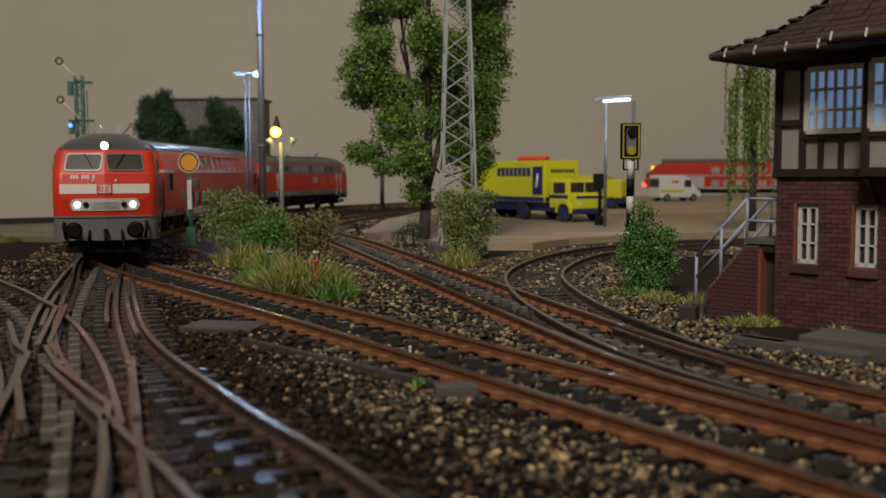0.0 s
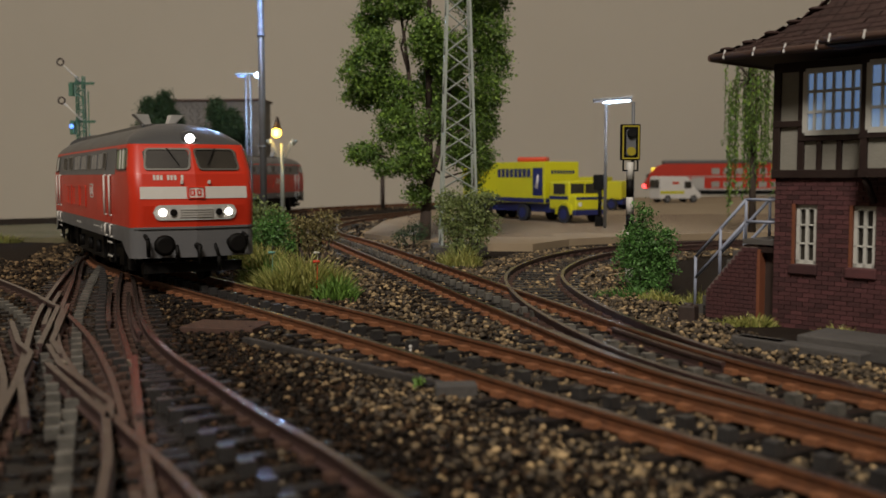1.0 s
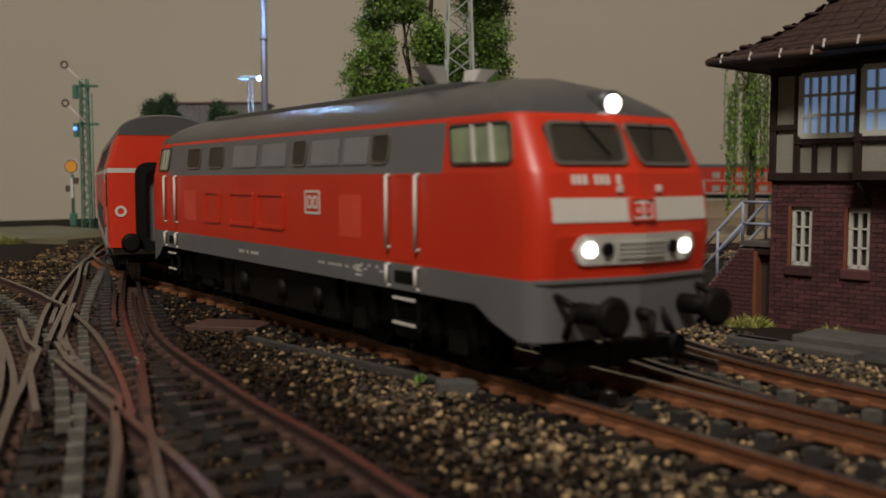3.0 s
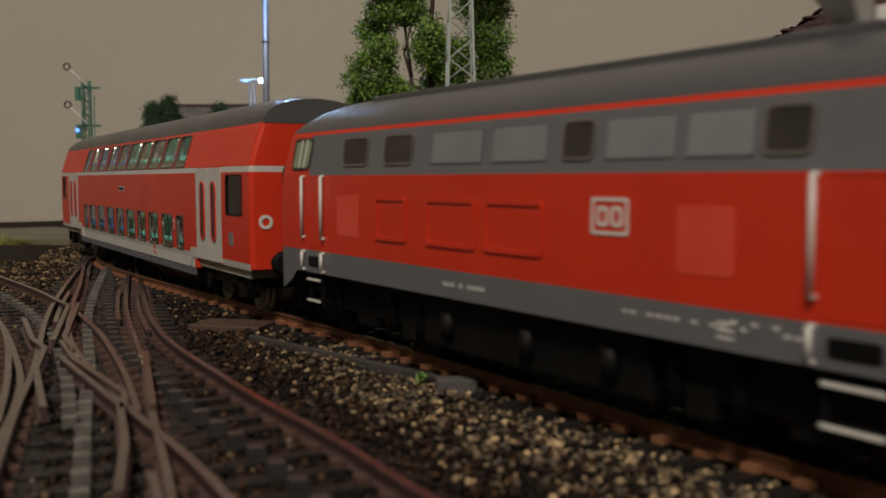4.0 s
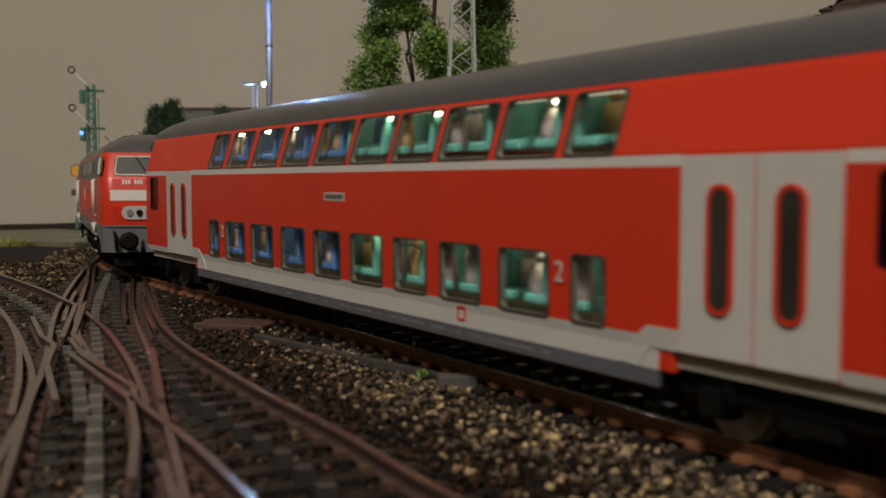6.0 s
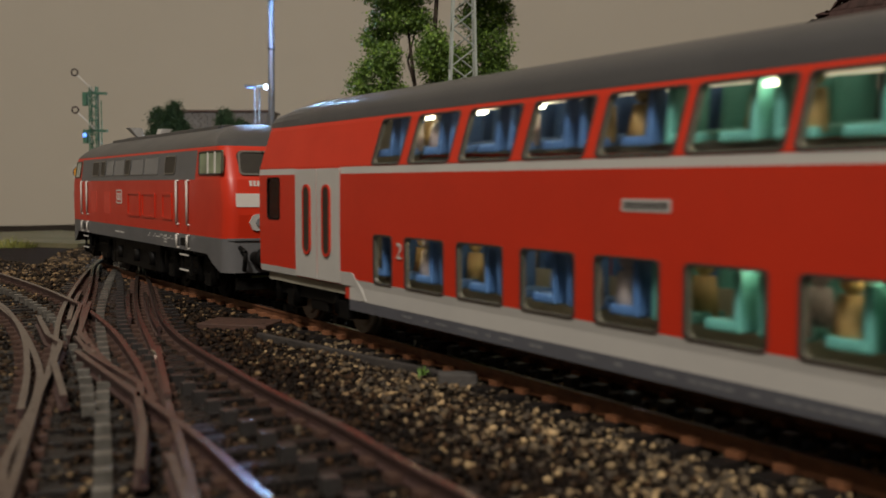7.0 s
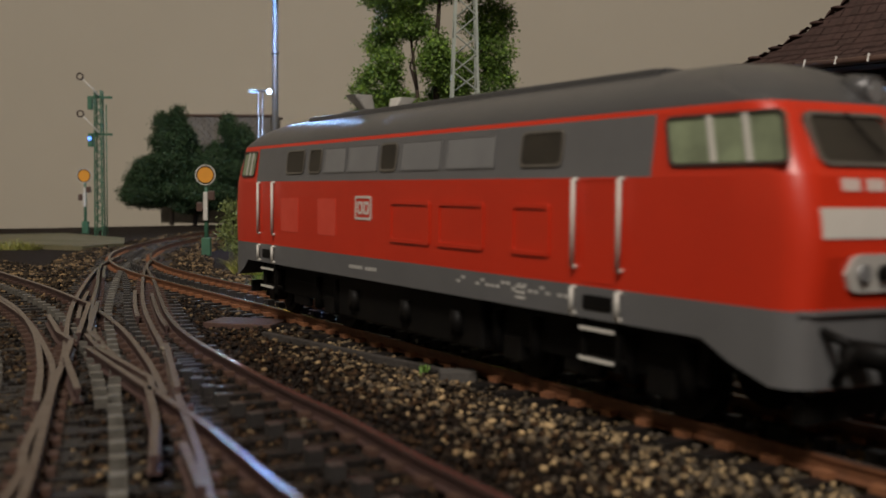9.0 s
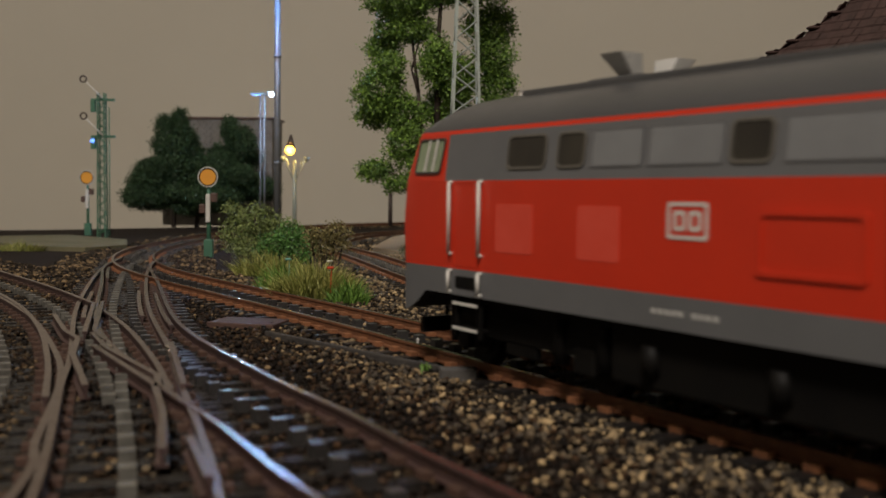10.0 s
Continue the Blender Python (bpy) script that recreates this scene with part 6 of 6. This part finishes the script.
def light_signal(x, y):
    m = single("light_signal", x, y, 4, "yellow-edged light signal on a striped post", "signal")
    n = 7
    for k in range(n):
        bm = bmesh.new()
        z0 = -0.3 + 3.35 * k / n
        z1 = -0.3 + 3.35 * (k + 1) / n
        rod(bm, (0, 0, z0), (0, 0, z1), 0.10, seg=10)
        part("post_band", bm, WHITEP if k % 2 == 0 else BLACK, m)
    bm = bmesh.new()
    box(bm, -0.27, 0.27, -0.06, 0.08, 3.1, 4.08, bevel=0.02)
    part("back_board", bm, BLACK, m)
    def front(a, b, o):
        return Vector((a, -0.06 - o, b))
    bm = bmesh.new()
    rim(bm, rounded(-0.235, 0.235, 3.135, 4.045, 0.02, 2), rounded(-0.195, 0.195, 3.175, 4.005, 0.02, 2), front, 0.02)
    part("board_edge", bm, MUSTARD, m, "yellow board edge")
    bm = bmesh.new()
    sheet(bm, rounded(-0.13, 0.13, 3.2, 3.95, 0.08), front, 0.03)
    part("lamp_plate", bm, GREYM, m)
    bm = bmesh.new()
    rod(bm, (0, -0.05, 3.34), (0, -0.14, 3.34), 0.12, seg=16)
    part("lens", bm, MUSTARD, m, "round yellow lens")
    bm = bmesh.new()
    rod(bm, (0, -0.05, 3.83), (0, -0.18, 3.85), 0.12, seg=14)
    part("visor", bm, BLACK, m)
    bm = bmesh.new()
    rim(bm, rounded(-0.22, 0.22, 2.8, 3.1, 0.02, 2), rounded(-0.18, 0.18, 2.84, 3.1, 0.02, 2), front, 0.0, 0.04)
    part("bracket", bm, BLACK, m)
    bm = bmesh.new()
    rod(bm, (0.13, 0.2, -0.3), (0.13, 0.2, 4.7), 0.05, seg=8)
    part("rear_mast", bm, GREYM, m)


lattice_mast()
tall_pole()
platform_lamp(-11.6, 60.0, 8.7)
gas_lamp(-8.4, 52.5)
semaphore(-19.9, 55.1)
disc_signal(-10.55, 42.0, 3.25, 0.39)
disc_signal(-23.4, 62.3, 3.45, 0.42)
yard_post(8.3, 49.9)
light_signal(5.18, 27.4)
point_lamp("platform_lamp_light", -12.4, 57.2, 7.9, 0.2, (0.42, 0.66, 1.0))
point_lamp("floodlight_light", -8.4, 44.9, 12.6, 0.14, (0.30, 0.52, 1.0), 0.3)
point_lamp("yard_lamp_light", 9.3, 48.6, 5.7, 0.035, (0.75, 0.86, 1.0))
point_lamp("amber_lamp_light", -8.65, 52.0, 4.9, 0.008, (1.0, 0.6, 0.15))


# ---- the yard: paving, lorries, van and a standing train ----
def paving():
    bm = bmesh.new()
    edge = [(-3.6, 46.2), (-1.4, 41.8), (1.2, 39.2), (3.6, 38.8), (5.4, 41.6), (9.0, 44.2), (14, 45.6), (26, 47), (48, 60), (62, 122), (14, 112), (4, 92), (-0.6, 76), (-3.4, 58)]
    top = [bm.verts.new((x, y, 0.0)) for x, y in edge]
    low = [bm.verts.new((x, y, -0.31)) for x, y in edge]
    bm.faces.new(top)
    for k in range(len(edge)):
        j = (k + 1) % len(edge)
        bm.faces.new((top[k], low[k], low[j], top[j]))
    pv = thing("pavement", 0, 0, 0, 0, "sand-coloured paved yard with worn joints", "pavement", kind="structure", bm=bm, material=SAND)
    bm = bmesh.new()
    for k in range(26):
        y = 43.5 + 0.9 * k
        box(bm, -1.5 - 0.03 * k if y > 45 else 0.0, 12 + 0.5 * k if y > 46 else 5.0, y, y + 0.05, 0.002, 0.012)
    j = part("paving_joint", bm, GUTTER, pv)
    j["kind"] = "stuff"
    bm = bmesh.new()
    e2 = [(-27, 54.5), (-23, 58), (-17.8, 53), (-16.0, 47.5), (-17, 44.6), (-21, 45.8)]
    top = [bm.verts.new((x, y, -0.08)) for x, y in e2]
    low = [bm.verts.new((x, y, -0.31)) for x, y in e2]
    bm.faces.new(top)
    for k in range(len(e2)):
        j = (k + 1) % len(e2)
        bm.faces.new((top[k], low[k], low[j], top[j]))
    thing("pavement", 0, 0, 0, 0, "low mossy sand platform beside the curve", "pavement", kind="structure", bm=bm, material=MOSSY)


def wheel_pair(parent, x, w, r, material):
    for s in (1, -1):
        bm = bmesh.new()
        rod(bm, (x, s * w, r), (x, s * (w - 0.3), r), r, seg=16)
        wh = part("wheel", bm, TYRE, parent)
        bm = bmesh.new()
        rod(bm, (x, s * (w + 0.02), r), (x, s * (w - 0.1), r), r * 0.6, seg=14)
        part("rim", bm, material, wh, "dark blue wheel rim")


def lorry():
    lo = thing("box_lorry", 7.0, 57.0, 0.0, -58, "bright yellow box lorry with dark blue stripe and wheels", "lorry")
    bm = bmesh.new()
    box(bm, -8.5, 0, -1.25, 1.25, 1.05, 3.45, bevel=0.05)
    bx = part("box_body", bm, YELLOW, lo)
    for s in (-1, 1):
        bm = bmesh.new()
        box(bm, -8.4, -0.05, s * 1.27 - 0.012, s * 1.27 + 0.012, 1.1, 1.35)
        part("stripe", bm, NAVY, bx)
        for k in range(8):
            bm = bmesh.new()
            box(bm, -4.6 + 0.42 * k, -4.3 + 0.42 * k, s * 1.27 - 0.012, s * 1.27 + 0.012, 2.55, 3.05)
            part("lettering_bar", bm, NAVY, bx, "dark blue lettering bar")
        bm = bmesh.new()
        box(bm, -1.1, -0.2, s * 1.27 - 0.012, s * 1.27 + 0.012, 1.5, 3.1)
        part("poster", bm, NAVY, bx, "dark poster panel with a pale shape")
        bm = bmesh.new()
        rod(bm, (-0.7, s * 1.285, 1.9), (-0.6, s * 1.285, 2.7), 0.12, 0.06, seg=6)
        part("poster_shape", bm, WHITEP, bx)
    bm = bmesh.new()
    box(bm, 0.0, 0.02, -1.2, 1.2, 1.1, 1.35)
    part("stripe", bm, NAVY, bx)
    for k in range(8):
        bm = bmesh.new()
        box(bm, 0.0, 0.02, -0.8 + 0.22 * k, -0.65 + 0.22 * k, 2.75, 2.95)
        part("lettering_bar", bm, NAVY, bx)
    bm = bmesh.new()
    box(bm, -8.4, 2.1, -0.9, 0.9, 0.55, 1.05)
    part("chassis", bm, NAVY, lo)
    bm = bmesh.new()
    box(bm, 0.25, 2.0, -1.15, 1.15, 0.75, 2.35, bevel=0.12)
    box(bm, 1.8, 2.5, -1.05, 1.05, 0.7, 1.55, bevel=0.12)
    cab = part("cab", bm, YELLOW, lo)
    for lim in ((0.3, 1.95, -1.17, -1.14, 1.32, 1.5), (0.3, 1.95, 1.14, 1.17, 1.32, 1.5), (2.49, 2.52, -1.0, 1.0, 1.32, 1.46)):
        bm = bmesh.new()
        box(bm, *lim)
        part("stripe", bm, NAVY, cab)
    for w in (-1.0, 1.0):
        bm = bmesh.new()
        pts = [(1.6 + r * math.cos(a), 0.5 + r * math.sin(a)) for r, span in ((0.72, np.linspace(0, math.pi, 9)), (0.56, np.linspace(math.pi, 0, 9))) for a in span]
        l = [bm.verts.new((x, w * 1.22, z)) for x, z in pts]
        r = [bm.verts.new((x, w * 0.85, z)) for x, z in pts]
        bm.faces.new(l)
        bm.faces.new(r[::-1])
        for k in range(len(pts)):
            q = (k + 1) % len(pts)
            bm.faces.new((l[k], r[k], r[q], l[q]))
        part("wheel_arch", bm, YELLOW, cab)
        bm = bmesh.new()
        rod(bm, (2.48, w * 0.75, 1.05), (2.53, w * 0.75, 1.05), 0.13, seg=12)
        part("headlight", bm, WHITEP, cab)
    for lim in ((1.98, 2.02, -1.0, -0.05, 1.65, 2.2), (1.98, 2.02, 0.05, 1.0, 1.65, 2.2), (0.7, 1.7, -1.18, -1.14, 1.6, 2.2), (0.7, 1.7, 1.14, 1.18, 1.6, 2.2)):
        bm = bmesh.new()
        box(bm, *lim, bevel=0.01)
        part("window", bm, PANE, cab)
    bm = bmesh.new()
    box(bm, 2.3, 2.6, -1.15, 1.15, 0.45, 0.75, bevel=0.04)
    part("bumper", bm, NAVY, lo)
    for x in (1.6, -2.2, -6.2, -7.4):
        wheel_pair(lo, x, 1.2, 0.5, NAVY)
    bm = bmesh.new()
    box(bm, -0.9, 0.9, -0.45, 0.45, 3.45, 3.75, bevel=0.1)
    thing("red_crate", 5.55, 59.2, 0, -20, "small orange-red load on the lorry roof", "crate", bm=bm, material=ORANGE)
    tr = thing("flatbed_lorry", 12.2, 76.0, 0.0, -35, "low bright yellow lorry with dark blue chassis", "lorry")
    bm = bmesh.new()
    box(bm, -3.2, 0.6, -1.2, 1.2, 0.95, 2.5, bevel=0.06)
    part("box_body", bm, YELLOW, tr)
    bm = bmesh.new()
    box(bm, -3.2, 2.4, -0.9, 0.9, 0.45, 0.95)
    part("chassis", bm, NAVY, tr)
    bm = bmesh.new()
    box(bm, 0.8, 2.4, -1.1, 1.1, 0.8, 2.2, bevel=0.12)
    part("cab", bm, YELLOW, tr)
    for x in (1.6, -2.2):
        wheel_pair(tr, x, 1.15, 0.45, NAVY)


def van():
    v = thing("delivery_van", 22.4, 94.0, 0.0, 20, "white delivery van with green-yellow side stripe", "van")
    bm = bmesh.new()
    prof = [(-2.2, 0.35), (2.3, 0.35), (2.35, 0.9), (1.6, 1.25), (1.15, 2.2), (0.7, 2.45), (-2.1, 2.5), (-2.25, 2.3)]
    l = [bm.verts.new((x, -0.95, z)) for x, z in prof]
    r = [bm.verts.new((x, 0.95, z)) for x, z in prof]
    bm.faces.new(l)
    bm.faces.new(r[::-1])
    for i in range(len(prof)):
        j = (i + 1) % len(prof)
        bm.faces.new((l[i], r[i], r[j], l[j]))
    bmesh.ops.bevel(bm, geom=list(bm.edges), offset=0.08, segments=2, affect="EDGES")
    body = part("body", bm, WHITEV, v)
    for lim in ((-2.29, -2.24, -0.75, -0.05, 1.4, 2.15), (-2.29, -2.24, 0.05, 0.75, 1.4, 2.15), (0.45, 1.2, -0.98, -0.94, 1.35, 2.0)):
        bm = bmesh.new()
        box(bm, *lim)
        part("window", bm, PANE, body)
    bm = bmesh.new()
    box(bm, -2.2, 0.4, -0.98, -0.95, 0.85, 1.1)
    part("stripe", bm, YELLOW, body, "green-yellow stripe")
    bm = bmesh.new()
    box(bm, -0.9, -0.2, -0.98, -0.95, 1.75, 1.95)
    part("logo_bar", bm, ORANGE, body)
    for x in (1.5, -1.4):
        wheel_pair(v, x, 0.95, 0.36, GREYM)


# lit windows of the standing coach, their brightness put into a pale colour
LITTONE = mat("lit_tone_coach_window", (0.46, 0.45, 0.41), 0.3, second=(0.22, 0.21, 0.19), scale=14)


def standing_train():
    st = thing("control_coach", 38.5, 121.0, 0.0, 172, "red double-deck control coach standing behind the yard", "railway coach")
    bm = bmesh.new()
    prof = [(-13, 0.7), (12.6, 0.7), (13.2, 1.4), (12.7, 2.5), (11.8, 3.6), (10.8, 3.95), (-13, 3.95)]
    l = [bm.verts.new((x, -1.4, z)) for x, z in prof]
    r = [bm.verts.new((x, 1.4, z)) for x, z in prof]
    bm.faces.new(l)
    bm.faces.new(r[::-1])
    for i in range(len(prof)):
        j = (i + 1) % len(prof)
        bm.faces.new((l[i], r[i], r[j], l[j]))
    bmesh.ops.bevel(bm, geom=list(bm.edges), offset=0.15, segments=2, affect="EDGES")
    body = part("body", bm, RED, st)
    bm = bmesh.new()
    box(bm, -13, 11.0, -1.2, 1.2, 3.9, 4.4, bevel=0.2)
    part("roof", bm, DGREY, st)
    bm = bmesh.new()
    box(bm, -13, 11, -1.2, 1.2, 0.15, 0.7)
    part("underframe", bm, BLACK, st)
    for s in (1, -1):
        for lim, m, nm in (((-13, 12.4, 2.3, 2.42), LGREY, "stripe"), ((6.0, 7.6, 0.75, 2.25), LGREY, "door"), ((-13, 12.9, 0.7, 0.9), LGREY, "stripe")):
            bm = bmesh.new()
            box(bm, lim[0], lim[1], s * 1.41 - 0.015, s * 1.41 + 0.015, lim[2], lim[3])
            part(nm, bm, m, body)
        for k in range(11):
            for z0, z1 in ((2.65, 3.4), (1.05, 1.75)):
                x = -9.8 + 1.4 * k
                if z0 < 2 and x > 4.6:
                    continue
                bm = bmesh.new()
                box(bm, x, x + 0.95, s * 1.41 - 0.02, s * 1.41 + 0.02, z0, z1, bevel=0.015)
                part("window", bm, LITTONE, body)
        bm = bmesh.new()
        ball(bm, (13.1, s * 1.0, 1.2), 0.22)
        part("tail_light", bm, GLOWR, body, "lit red tail light")
    bm = bmesh.new()
    box(bm, 11.75, 12.25, -0.7, 0.7, 2.95, 3.5, Matrix.Translation((0, 0, 0)), bevel=0.05)
    part("destination_display", bm, GLOWY, body, "lit yellow destination display")
    bm = bmesh.new()
    box(bm, 12.3, 12.85, -1.0, 1.0, 2.0, 2.7, bevel=0.05)
    part("windscreen", bm, PANE, body)


def slate_house():
    h = thing("slate_roofed_shed", -20.2, 84.5, 0, -4, "grey slate-hung shed behind the trees", "shed")
    bm = bmesh.new()
    box(bm, -4.9, 4.9, 0.0, 3.5, -0.3, 9.0)
    part("wall", bm, SLATE, h)
    rows = bmesh.new()
    for k in range(30):
        z = 0.0 + 0.3 * k
        x = -4.9 - 0.2 * (k % 2)
        while x < 4.85:
            x0, x1 = max(x, -4.9), min(x + 0.55, 4.9)
            w = random.uniform(0, 0.05)
            box(rows, x0 + 0.02, x1 - 0.02, -0.12 - w, 0.0, z, z + 0.26)
            x += 0.57
    part("slate", rows, SLATE, h)["kind"] = "stuff"
    bm = bmesh.new()
    box(bm, -5.1, 5.1, -0.3, 3.7, 9.0, 9.2, bevel=0.04)
    part("roof", bm, GUTTER, h)


paving()
lorry()
van()
standing_train()
slate_house()
bm = bmesh.new()
rod(bm, (0, 0, -0.3), (0, 0, 2.6), 0.1, seg=8)
box(bm, -0.35, 0.35, -0.15, 0.15, 1.9, 2.7, bevel=0.04)
box(bm, -0.25, 0.25, -0.15, 0.15, 0.0, 0.5, bevel=0.04)
thing("shunting_signal", 8.3, 51.5, 0, 0, "small black shunting signal on a post", "signal", bm=bm, material=BLACK)
bm = bmesh.new()
rod(bm, (0, 0, -0.3), (0, 0, 2.9), 0.2, 0.18, seg=8)
thing("wooden_post", -5.2, 88.0, 0, 0, "short dark post behind the far track", "post", bm=bm, material=DOORD)


def flowers():
    for x, y, z, m, label in ((-3.05, 24.4, 0.62, ORANGE, "single red poppy head in the grass"), (-4.35, 25.6, 0.75, GLASSLEAF, "pale blue-green broad leaf plant"), (-3.5, 28.0, 0.55, WHITEP, "tiny white flower on the bank")):
        bm = bmesh.new()
        rod(bm, (0, 0, -0.3), (0.03, 0, z), 0.012, seg=5)
        for k in range(5):
            a = 1.256 * k
            ball(bm, (0.05 * math.cos(a), 0.05 * math.sin(a), z), 0.05, 8, 5, 1, 1, 0.7)
        thing("flower", x, y, 0, 0, label, "flower", "flowers", bm=bm, material=m)


GLASSLEAF = mat("pale_teal_leaf", (0.12, 0.30, 0.24), 0.6)
flowers()


def vehicle_rows(back, pivot):
    """The poses of a vehicle whose middle runs the given length behind that of the first one."""
    rows = []
    for k in range(21):
        t = k * 0.5
        s = 7.32 * (t - 2.5) - back
        (x1, y1), (x2, y2) = on_main(s + pivot), on_main(s - pivot)
        rows.append((t, at((x1 + x2) / 2, (y1 + y2) / 2, 0, math.degrees(math.atan2(y1 - y2, x1 - x2)))))
    return rows


def motions():
    walk(LOCO_A, vehicle_rows(0, 4.3))
    walk(COACH, vehicle_rows(19.355, 8.0))
    walk(LOCO_B, vehicle_rows(39.686, 4.3))


motions()
